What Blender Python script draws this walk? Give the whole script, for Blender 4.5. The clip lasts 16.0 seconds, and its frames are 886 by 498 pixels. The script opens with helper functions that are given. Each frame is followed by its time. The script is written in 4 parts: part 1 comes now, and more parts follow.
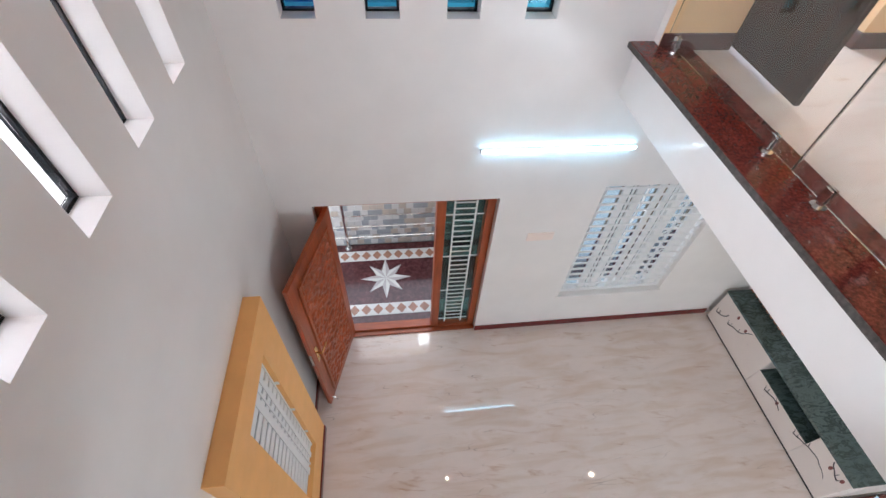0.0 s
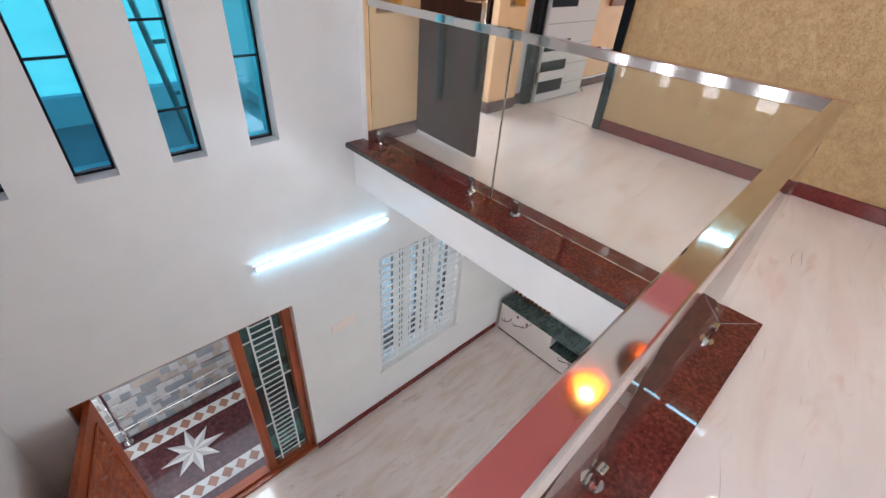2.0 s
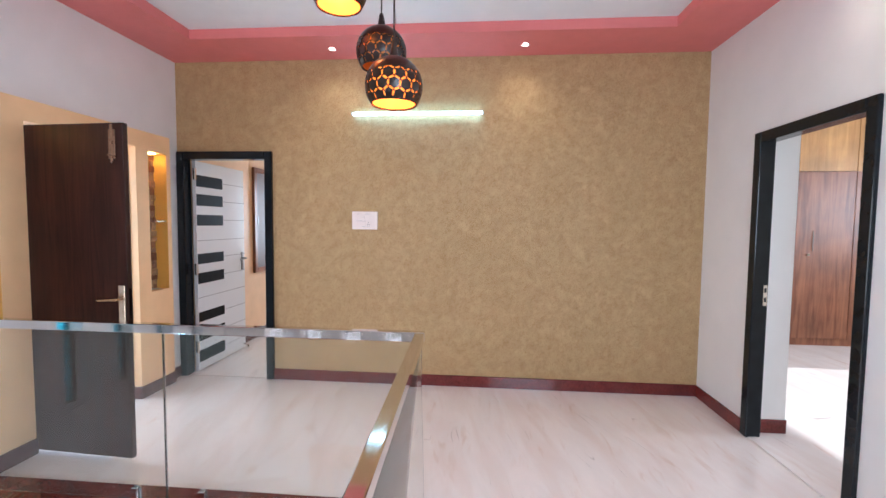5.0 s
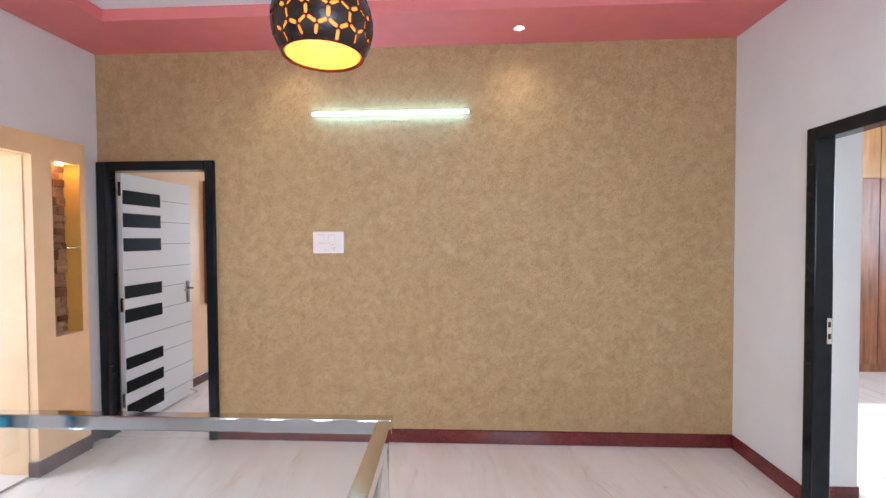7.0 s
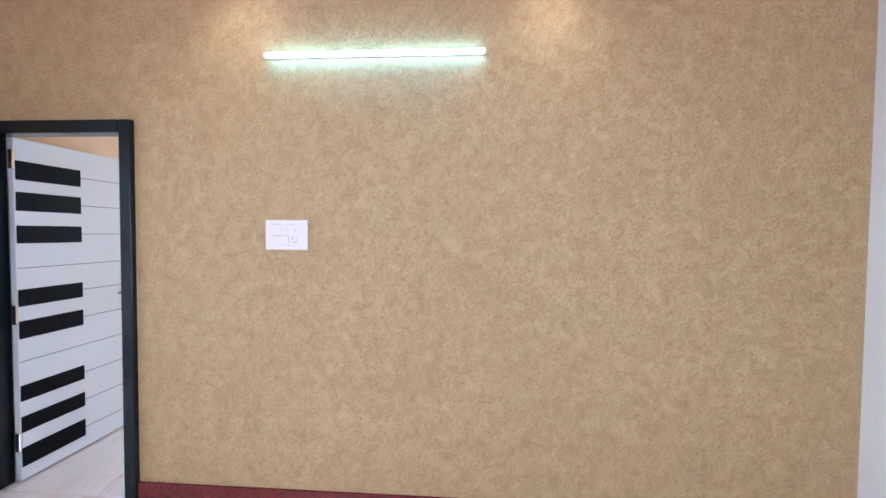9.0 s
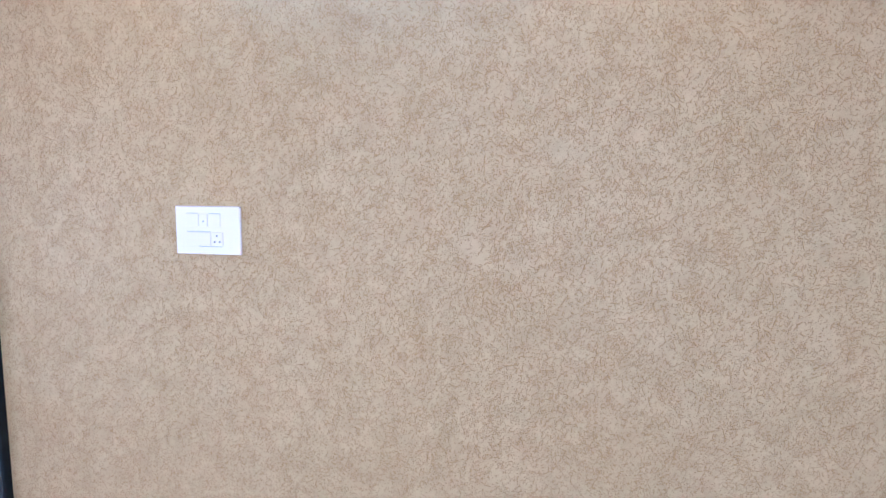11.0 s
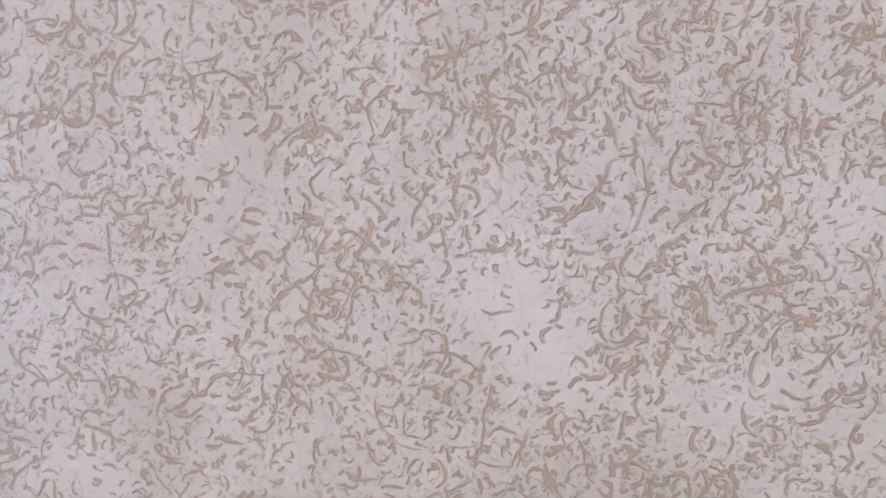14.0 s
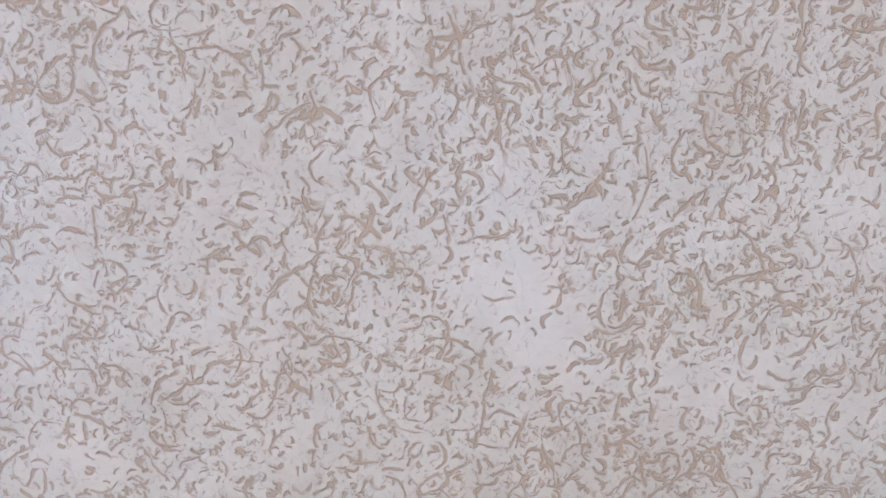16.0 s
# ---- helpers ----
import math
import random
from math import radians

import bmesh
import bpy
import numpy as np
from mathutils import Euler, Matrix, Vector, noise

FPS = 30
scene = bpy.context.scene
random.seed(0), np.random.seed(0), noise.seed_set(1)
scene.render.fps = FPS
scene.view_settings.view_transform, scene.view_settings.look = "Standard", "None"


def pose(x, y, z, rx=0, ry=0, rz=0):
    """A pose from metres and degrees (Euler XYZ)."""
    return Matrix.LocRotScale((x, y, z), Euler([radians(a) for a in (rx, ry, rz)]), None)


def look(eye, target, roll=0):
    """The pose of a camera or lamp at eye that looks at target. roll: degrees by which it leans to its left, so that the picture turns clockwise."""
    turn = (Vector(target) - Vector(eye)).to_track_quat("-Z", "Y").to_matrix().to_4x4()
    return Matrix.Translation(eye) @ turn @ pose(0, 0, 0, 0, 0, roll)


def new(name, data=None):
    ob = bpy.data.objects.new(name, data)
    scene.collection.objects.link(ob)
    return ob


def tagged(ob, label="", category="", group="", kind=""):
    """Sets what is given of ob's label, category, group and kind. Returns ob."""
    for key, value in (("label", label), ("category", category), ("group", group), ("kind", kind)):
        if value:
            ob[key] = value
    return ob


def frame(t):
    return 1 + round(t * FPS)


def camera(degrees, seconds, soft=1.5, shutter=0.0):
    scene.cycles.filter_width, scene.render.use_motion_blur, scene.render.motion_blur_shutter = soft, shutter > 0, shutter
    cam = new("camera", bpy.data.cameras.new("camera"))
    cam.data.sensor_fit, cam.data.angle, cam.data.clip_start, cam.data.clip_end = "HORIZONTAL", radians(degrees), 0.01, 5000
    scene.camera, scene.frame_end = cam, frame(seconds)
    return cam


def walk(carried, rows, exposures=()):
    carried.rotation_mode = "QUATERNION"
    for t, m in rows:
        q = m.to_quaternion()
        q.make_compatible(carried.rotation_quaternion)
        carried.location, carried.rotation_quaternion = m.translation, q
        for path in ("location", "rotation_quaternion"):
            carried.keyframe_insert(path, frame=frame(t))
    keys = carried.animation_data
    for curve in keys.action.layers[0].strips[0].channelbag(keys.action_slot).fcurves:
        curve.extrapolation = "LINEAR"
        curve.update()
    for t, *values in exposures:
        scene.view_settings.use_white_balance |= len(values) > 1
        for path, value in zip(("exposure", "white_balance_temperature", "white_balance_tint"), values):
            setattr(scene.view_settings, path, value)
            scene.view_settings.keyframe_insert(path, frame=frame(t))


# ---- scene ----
cam = camera(91.4, 16.0)
PATH = [
    (0, (0.134, 0.217, 1.163), (0.35, 1.488, -0.366), 4.2),
    (0.5, (0.114, 0.214, 1.169), (0.513, 1.442, -0.359), 5.4),
    (1, (0.074, 0.192, 1.191), (0.68, 1.406, -0.283), 6.0),
    (1.5, (0.063, 0.14, 1.228), (0.928, 1.359, -0.11), 5.3),
    (2, (0.0, 0.05, 1.266), (1.164, 1.193, 0.115), 4.5),
    (2.5, (-0.057, -0.028, 1.315), (1.433, 0.925, 0.388), 4.5),
    (3, (-0.143, -0.026, 1.363), (1.603, 0.647, 0.664), 4.3),
    (3.5, (-0.183, -0.061, 1.393), (1.694, 0.407, 0.892), 3.3),
    (4, (-0.216, -0.068, 1.426), (1.727, 0.26, 1.089), 2.3),
    (4.5, (-0.211, -0.082, 1.465), (1.765, 0.145, 1.259), 1.2),
    (4.7, (-0.205, -0.086, 1.463), (1.779, 0.11, 1.306), 0.9),
    (7, (0.492, -0.063, 1.512), (2.489, 0.037, 1.462), -0.3),
    (7.5, (0.704, -0.06, 1.516), (2.7, 0.062, 1.477), -0.0),
    (8, (0.927, -0.092, 1.514), (2.92, 0.064, 1.468), 0.5),
    (8.5, (1.162, -0.077, 1.535), (3.155, 0.073, 1.455), 0.8),
    (9, (1.402, -0.052, 1.499), (3.395, 0.089, 1.428), 0.5),
    (9.2, (1.491, -0.071, 1.506), (3.484, 0.084, 1.427), 0.8),
    (11.3, (2.451, -0.016, 1.575), (4.425, 0.24, 1.379), 0.8),
    (11.5, (2.543, -0.015, 1.569), (4.517, 0.25, 1.381), 0.7),
    (12, (2.708, 0.013, 1.552), (4.686, 0.251, 1.374), 0.7),
    (12.5, (2.913, 0.067, 1.532), (4.896, 0.255, 1.356), 0.5),
    (13, (3.09, 0.099, 1.523), (5.078, 0.238, 1.348), 0.2),
    (13.5, (3.243, 0.089, 1.514), (5.23, 0.248, 1.356), 0.4),
    (14, (3.364, 0.089, 1.516), (5.352, 0.203, 1.326), 0.9),
    (14.5, (3.446, 0.096, 1.513), (5.429, 0.21, 1.283), 1.2),
    (15, (3.486, 0.101, 1.508), (5.465, 0.21, 1.236), 1.3),
    (15.5, (3.457, 0.097, 1.515), (5.431, 0.176, 1.206), 1.4),
    (16, (3.366, 0.105, 1.521), (5.345, 0.118, 1.232), 1.5),
]

# exposure and white balance of the recording
EXPOSURES = [
    (0.0, 0.56, 5880, 8), (1.5, 0.52, 5800, 7), (2.5, 0.30, 5750, 6), (3.0, 0.39, 5650, 6), (3.5, 0.46, 5580, 7), (4.5, 0.48, 5400, 8),
    (7.0, 0.55, 5280, 6), (8.0, 0.79, 4920, 3), (9.0, 0.87, 4720, 3),
    (11.5, 1.06, 4080, 8), (12.5, 1.00, 4080, 11), (13.0, 1.05, 3990, 12), (13.5, 1.06, 3920, 12), (14.5, 1.06, 3840, 12), (15.5, 1.10, 3780, 10), (16.0, 1.14, 3760, 9),
]
walk(cam, [(t, look(eye, target, roll)) for t, eye, target, roll in PATH], EXPOSURES)

# ---- plan: upper floor at z 0, lower hall below it ----
XW, XE = -0.77, 3.65          # west wall with slits, textured east wall
YS, YN = -1.97, 2.715         # south wall, north wall
LOW = -3.37                   # floor of the lower hall
SOFFIT = -0.33                # underside of the upper slab
DROP, CEIL = 2.905, 2.98      # dropped ceiling border, ceiling
VX, VY = 1.65, 0.31           # the open well lies west of VX and north of VY
LOWX = 4.25                   # east wall of the lower hall
TH = 0.23                     # wall thickness

# ---- world, sun and window light ----
SUN_ELEV, SUN_ROT = radians(32), radians(183)
world = bpy.data.worlds.new("sky")
scene.world = world
world.use_nodes = True
_n = world.node_tree.nodes
_sky = _n.new("ShaderNodeTexSky")
_sky.sky_type = "NISHITA"
_sky.sun_disc = False
_sky.sun_elevation, _sky.sun_rotation = SUN_ELEV, SUN_ROT
world.node_tree.links.new(_sky.outputs["Color"], _n["Background"].inputs["Color"])
_n["Background"].inputs["Strength"].default_value = 0.15

sun = new("sun", bpy.data.lights.new("sun", "SUN"))
sun.data.energy, sun.data.angle, sun.data.color = 3.5, radians(0.5), (1.0, 0.95, 0.87)
_d = Vector((math.sin(SUN_ROT) * math.cos(SUN_ELEV), math.cos(SUN_ROT) * math.cos(SUN_ELEV), math.sin(SUN_ELEV)))
sun.matrix_world = look(_d * 30, (0, 0, 0))


def area(name, eye, target, w, h, watts, color):
    """Daylight standing in an opening, either a real one or one added for light."""
    lamp = new(name, bpy.data.lights.new(name, "AREA"))
    lamp.data.shape, lamp.data.size, lamp.data.size_y = "RECTANGLE", w, h
    lamp.data.energy, lamp.data.color = watts, color
    lamp.matrix_world = look(eye, target)
    return lamp


DAY = (0.93, 0.97, 1.0)
SLIT_Y = (0.726, 1.176, 1.611, 2.053)          # west slits, south edge of each
SLIT_X = (-0.41, 0.04, 0.485, 0.93)            # north slits, west edge of each
SLIT_W, SLIT_Z0, SLIT_Z1 = 0.187, 0.15, 2.35
for y in SLIT_Y:
    area("slit_daylight", (XW - 0.45, y + SLIT_W / 2, 1.25), (5, y + SLIT_W / 2, 1.0), 0.35, 2.1, 14, (1.0, 0.90, 0.865))
area("balcony_daylight", (2.63, YN + 1.5, 1.25), (2.63, 0, 0.7), 1.5, 2.0, 52, (1.0, 0.95, 0.90))
area("window_daylight", (2.46, YN + 0.3, -1.95), (2.46, 0, -2.4), 1.1, 1.4, 2.2, DAY)
area("porch_daylight", (0.1, 4.3, -1.4), (0.1, 2.9, -2.6), 3.2, 1.7, 27, (1.0, 0.98, 0.96))
area("porch_side_daylight", (-1.55, 3.55, -1.9), (1.0, 3.75, -2.9), 1.0, 1.6, 17, (1.0, 0.98, 0.96))
area("south_room_daylight", (3.35, -6.1, 1.7), (3.35, 0, 0.9), 2.0, 1.2, 70, DAY)
# unseen west opening, added to brighten the upper hall
area("added_west_daylight", (XW - 0.1, -0.95, 1.6), (5, -0.6, 1.1), 1.1, 1.1, 34, DAY)
# unseen opening in the lower south wall, added to light the lower hall
area("added_lower_daylight", (3.0, -3.1, -1.9), (-0.77, 1.4, -1.3), 2.0, 1.4, 42, DAY)
# unseen east opening, added to brighten the piano-key door and bedroom
area("added_bedroom_daylight", (7.25, 1.75, 1.5), (4.5, 1.5, 1.0), 1.05, 1.15, 36, DAY)

# ---- materials ----
MATS = {}


def nodes_of(name):
    m = bpy.data.materials.new(name)
    m.use_nodes = True
    MATS[name] = m
    t = m.node_tree
    return m, t, t.nodes["Principled BSDF"]


def put(t, kind, **values):
    node = t.nodes.new(kind)
    for key, value in values.items():
        if key in node.inputs:
            node.inputs[key].default_value = value
    return node


def coords(t, scale=(1, 1, 1)):
    geo = put(t, "ShaderNodeNewGeometry")
    mp = put(t, "ShaderNodeMapping", Scale=scale)
    t.links.new(geo.outputs["Position"], mp.inputs["Vector"])
    return mp.outputs["Vector"]


def ramp(t, source, stops):
    r = put(t, "ShaderNodeValToRGB")
    e = r.color_ramp.elements
    e[0].position, e[0].color = stops[0][0], (*stops[0][1], 1)
    e[1].position, e[1].color = stops[-1][0], (*stops[-1][1], 1)
    for p, c in stops[1:-1]:
        k = e.new(p)
        k.color = (*c, 1)
    t.links.new(source, r.inputs["Fac"])
    return r.outputs["Color"]


def noise_tex(t, vec, scale, detail=4.0, rough=0.55, distort=0.0):
    n = put(t, "ShaderNodeTexNoise", Scale=scale, Detail=detail, Roughness=rough, Distortion=distort)
    t.links.new(vec, n.inputs["Vector"])
    return n.outputs["Fac"]


def bump(t, p, height, strength, distance):
    b = put(t, "ShaderNodeBump", Strength=strength, Distance=distance)
    t.links.new(height, b.inputs["Height"])
    t.links.new(b.outputs["Normal"], p.inputs["Normal"])


def blend(t, fac, a, b, mode="MIX"):
    m = t.nodes.new("ShaderNodeMix")
    m.data_type, m.blend_type = "RGBA", mode
    if isinstance(fac, float):
        m.inputs[0].default_value = fac
    else:
        t.links.new(fac, m.inputs[0])
    for i, c in ((6, a), (7, b)):
        if isinstance(c, tuple):
            m.inputs[i].default_value = (*c, 1)
        else:
            t.links.new(c, m.inputs[i])
    return m.outputs[2]


def maths(t, op, a, b=None):
    m = t.nodes.new("ShaderNodeMath")
    m.operation = op
    for i, c in ((0, a), (1, b)):
        if c is None:
            continue
        if isinstance(c, (int, float)):
            m.inputs[i].default_value = c
        else:
            t.links.new(c, m.inputs[i])
    return m.outputs[0]


def paint(name, color, rough=0.45, spread=0.06, bumpy=0.15, scale=6.0, metal=0.0):
    """Painted or plain surface: two scales of tone variation and a fine relief."""
    m, t, p = nodes_of(name)
    v = coords(t)
    lo = tuple(c * (1 - spread) for c in color)
    hi = tuple(min(1, c * (1 + spread)) for c in color)
    c = ramp(t, noise_tex(t, v, scale, 5), [(0.3, lo), (0.7, hi)])
    t.links.new(c, p.inputs["Base Color"])
    p.inputs["Roughness"].default_value, p.inputs["Metallic"].default_value = rough, metal
    r = maths(t, "MULTIPLY_ADD", noise_tex(t, v, scale * 2.3, 3), 0.14)
    r.node.inputs[2].default_value = rough - 0.07
    t.links.new(r, p.inputs["Roughness"])
    if bumpy:
        bump(t, p, noise_tex(t, v, 140, 3), bumpy, 0.002)
    return m


def emitter(name, color, strength):
    m, t, p = nodes_of(name)
    p.inputs["Base Color"].default_value = (*color, 1)
    p.inputs["Emission Color"].default_value = (*color, 1)
    p.inputs["Emission Strength"].default_value = strength
    return m


def wood(name, dark, light, axis=2, scale=1.0, rough=0.35, rings=14.0):
    m, t, p = nodes_of(name)
    s = [22 * scale, 22 * scale, 22 * scale]
    s[axis] = 1.6 * scale
    v = coords(t, tuple(s))
    n = noise_tex(t, v, 1.0, 6, 0.6, 1.2)
    c = ramp(t, n, [(0.3, dark), (0.5, tuple((a + b) / 2 for a, b in zip(dark, light))), (0.72, light)])
    blot = ramp(t, noise_tex(t, coords(t), 3.5, 3), [(0.3, (0.7, 0.7, 0.7)), (0.7, (1.1, 1.05, 1.0))])
    t.links.new(blend(t, 0.8, c, blot, "MULTIPLY"), p.inputs["Base Color"])
    p.inputs["Roughness"].default_value = rough
    bump(t, p, n, 0.12, 0.002)
    return m


def marble(name, base, cloud, vein, smear, rough=0.07, fine=1.0, lie=0.0):
    """Polished stone: soft clouds, long pale bands, sparse brown smears and hairline veins along x."""
    m, t, p = nodes_of(name)
    geo = put(t, "ShaderNodeNewGeometry")

    def stretched(sx, sy, turn=0.0):
        rot = put(t, "ShaderNodeMapping", Rotation=(0, 0, turn + lie))
        t.links.new(geo.outputs["Position"], rot.inputs["Vector"])
        mp = put(t, "ShaderNodeMapping", Scale=(sx * fine, sy * fine, 1.0))
        t.links.new(rot.outputs["Vector"], mp.inputs["Vector"])
        return mp.outputs["Vector"]

    soft = noise_tex(t, stretched(0.7, 1.9, -0.25), 1.5, 7, 0.62, 0.6)
    c = ramp(t, soft, [(0.22, cloud), (0.42, base), (0.60, tuple(min(1, k * 1.05) for k in base)), (0.82, cloud)])
    band = noise_tex(t, stretched(0.7, 4.0, -0.3), 1.2, 3, 0.5, 0.8)
    c = blend(t, ramp(t, band, [(0.46, (0, 0, 0)), (0.70, (0.8, 0.8, 0.8))]), c, cloud)
    streak = noise_tex(t, stretched(1.3, 7.0, -0.12), 1.4, 4, 0.6, 0.8)
    f = maths(t, "MULTIPLY", ramp(t, streak, [(0.57, (0, 0, 0)), (0.72, (0.65, 0.65, 0.65))]), ramp(t, noise_tex(t, geo.outputs["Position"], 2.1, 2), [(0.42, (0, 0, 0)), (0.6, (1, 1, 1))]))
    c = blend(t, f, c, smear)
    hair = noise_tex(t, stretched(0.9, 6.0, -0.35), 1.1, 0.0, 0.5, 0.0)
    line = ramp(t, maths(t, "ABSOLUTE", maths(t, "SUBTRACT", hair, 0.55)), [(0.002, (1, 1, 1)), (0.006, (0, 0, 0))])
    mask = ramp(t, noise_tex(t, geo.outputs["Position"], 3.1, 2), [(0.55, (0, 0, 0)), (0.66, (0.5, 0.5, 0.5))])
    c = blend(t, maths(t, "MULTIPLY", line, mask), c, vein)
    t.links.new(c, p.inputs["Base Color"])
    p.inputs["Roughness"].default_value = rough
    return m


def vein_stone(name, dark, mid, light):
    """Dark polished stone crossed by cloudy slanting veins."""
    m, t, p = nodes_of(name)
    mp = put(t, "ShaderNodeMapping", Rotation=(0, 0, 0.5), Scale=(3.0, 7.0, 5.0))
    t.links.new(put(t, "ShaderNodeNewGeometry").outputs["Position"], mp.inputs["Vector"])
    n = noise_tex(t, mp.outputs[0], 1.6, 8, 0.68, 1.4)
    c = ramp(t, n, [(0.30, dark), (0.46, mid), (0.56, dark), (0.66, mid), (0.78, light)])
    t.links.new(c, p.inputs["Base Color"])
    p.inputs["Roughness"].default_value = 0.12
    return m


def granite(name, dark, mid, light, rough=0.08, scale=260.0):
    m, t, p = nodes_of(name)
    v = coords(t)
    n = noise_tex(t, v, scale * 0.35, 5, 0.7)
    c = ramp(t, n, [(0.3, dark), (0.5, mid), (0.7, light)])
    c2 = ramp(t, noise_tex(t, v, 9, 4), [(0.35, (0.75, 0.75, 0.75)), (0.7, (1.15, 1.1, 1.1))])
    t.links.new(blend(t, 0.9, c, c2, "MULTIPLY"), p.inputs["Base Color"])
    p.inputs["Roughness"].default_value = rough
    return m


def clear_glass(name, color, rough=0.0, ior=1.45):
    m, t, p = nodes_of(name)
    p.inputs["Base Color"].default_value = (*color, 1)
    p.inputs["Transmission Weight"].default_value = 1.0
    p.inputs["Roughness"].default_value, p.inputs["IOR"].default_value = rough, ior
    return m


def metal(name, color, rough):
    m, t, p = nodes_of(name)
    v = coords(t)
    p.inputs["Base Color"].default_value = (*color, 1)
    p.inputs["Metallic"].default_value = 1.0
    r = maths(t, "MULTIPLY_ADD", noise_tex(t, v, 40, 3), 0.06)
    r.node.inputs[2].default_value = max(0.0, rough - 0.05)
    t.links.new(r, p.inputs["Roughness"])
    return m


def texture_paint():
    """Trowelled texture paint: a smooth film torn by dragged grit into curved scratches, pits and smears."""
    m, t, p = nodes_of("texture_paint")
    pos = put(t, "ShaderNodeNewGeometry").outputs["Position"]
    sep = put(t, "ShaderNodeSeparateXYZ")
    t.links.new(pos, sep.inputs[0])
    flat = put(t, "ShaderNodeCombineXYZ")
    t.links.new(maths(t, "ADD", sep.outputs["Y"], sep.outputs["X"]), flat.inputs[0])
    t.links.new(sep.outputs["Z"], flat.inputs[1])

    def warped(source, scale, amount, detail=1.0):
        w = put(t, "ShaderNodeTexNoise", Scale=scale, Detail=detail)
        t.links.new(pos, w.inputs["Vector"])
        off = t.nodes.new("ShaderNodeVectorMath")
        off.operation = "MULTIPLY_ADD"
        t.links.new(w.outputs["Color"], off.inputs[0])
        off.inputs[1].default_value = (amount, amount, 0.0)
        t.links.new(source, off.inputs[2])
        return off.outputs[0]

    uv = warped(warped(flat.outputs[0], 42.0, 0.011), 210.0, 0.0022, 2.0)
    cover = noise_tex(t, pos, 14.0, 4, 0.62, 0.8)         # where the film is torn most
    lean = noise_tex(t, pos, 3.4, 2)                     # how the trowel was held
    ragged = noise_tex(t, pos, 420, 3, 0.6)
    swell = noise_tex(t, pos, 95, 1)

    def local(cell, shift):
        """Position inside a loose mosaic of trowel passes, turned the way each pass went."""
        mp = put(t, "ShaderNodeMapping", Location=(shift, shift * 1.7, 0), Scale=(1 / cell, 1 / cell, 1))
        t.links.new(uv, mp.inputs["Vector"])
        vo = t.nodes.new("ShaderNodeTexVoronoi")
        vo.voronoi_dimensions = "2D"
        vo.inputs["Scale"].default_value = 1.0
        t.links.new(mp.outputs[0], vo.inputs["Vector"])
        d = t.nodes.new("ShaderNodeVectorMath")
        d.operation = "SUBTRACT"
        t.links.new(mp.outputs[0], d.inputs[0])
        t.links.new(vo.outputs["Position"], d.inputs[1])
        rnd = put(t, "ShaderNodeSeparateColor")
        t.links.new(vo.outputs["Color"], rnd.inputs[0])
        turn = maths(t, "ADD", maths(t, "MULTIPLY", rnd.outputs[0], 2.6), maths(t, "MULTIPLY_ADD", lean, -4.5))
        turn.node.inputs[1].links[0].from_node.inputs[2].default_value = 2.2
        rot = t.nodes.new("ShaderNodeVectorRotate")
        rot.rotation_type = "Z_AXIS"
        t.links.new(d.outputs[0], rot.inputs["Vector"])
        t.links.new(turn, rot.inputs["Angle"])
        return rot.outputs[0], rnd

    def strokes(cell, half, width, share, shift):
        """One layer of curved scratches, one in each cell, swelling and breaking along their length."""
        at, rnd = local(cell, shift)
        q = put(t, "ShaderNodeSeparateXYZ")
        t.links.new(at, q.inputs[0])
        bend = maths(t, "MULTIPLY", maths(t, "SUBTRACT", rnd.outputs[1], 0.5), 4.2)
        y = maths(t, "ABSOLUTE", maths(t, "SUBTRACT", q.outputs[1], maths(t, "MULTIPLY", bend, maths(t, "MULTIPLY", q.outputs[0], q.outputs[0]))))
        y = maths(t, "ADD", y, maths(t, "MULTIPLY", maths(t, "SUBTRACT", ragged, 0.5), width * 1.1 / cell))
        y = maths(t, "ADD", y, maths(t, "MULTIPLY", maths(t, "SUBTRACT", swell, 0.52), width * 1.9 / cell))
        line = ramp(t, maths(t, "DIVIDE", y, width / cell), [(0.12, (1, 1, 1)), (0.86, (0, 0, 0))])
        ends = ramp(t, maths(t, "ABSOLUTE", q.outputs[0]), [(half * 0.82, (1, 1, 1)), (half, (0, 0, 0))])
        gate = maths(t, "ADD", rnd.outputs[2], maths(t, "MULTIPLY", maths(t, "SUBTRACT", cover, 0.5), 1.5))
        on = ramp(t, gate, [(1 - share, (0, 0, 0)), (1 - share + 0.2, (1, 1, 1))])
        return maths(t, "MULTIPLY", maths(t, "MULTIPLY", line, ends), on)

    def tears(cell, along, across, shift, lo, hi):
        """Short ragged tears lying along each trowel pass, thick where the film is torn most."""
        at, rnd = local(cell, shift)
        mp = put(t, "ShaderNodeMapping", Scale=(cell / along, cell / across, 1))
        t.links.new(at, mp.inputs["Vector"])
        n = noise_tex(t, mp.outputs[0], 1.0, 2, 0.55, 0.7)
        n = maths(t, "ADD", n, maths(t, "MULTIPLY", maths(t, "SUBTRACT", cover, 0.5), 0.42))
        return ramp(t, n, [(lo, (0, 0, 0)), (hi, (1, 1, 1))])

    groove = strokes(0.050, 0.52, 0.0017, 0.46, 0.0)
    for layer in ((0.034, 0.52, 0.0017, 0.48, 3.3), (0.024, 0.46, 0.0017, 0.55, 7.1), (0.016, 0.40, 0.0017, 0.62, 11.9), (0.0102, 0.32, 0.0017, 0.60, 19.4), (0.0102, 0.30, 0.0016, 0.52, 41.7)):
        groove = maths(t, "MAXIMUM", groove, strokes(*layer))
    torn = tears(0.036, 0.0080, 0.0032, 17.3, 0.64, 0.74)
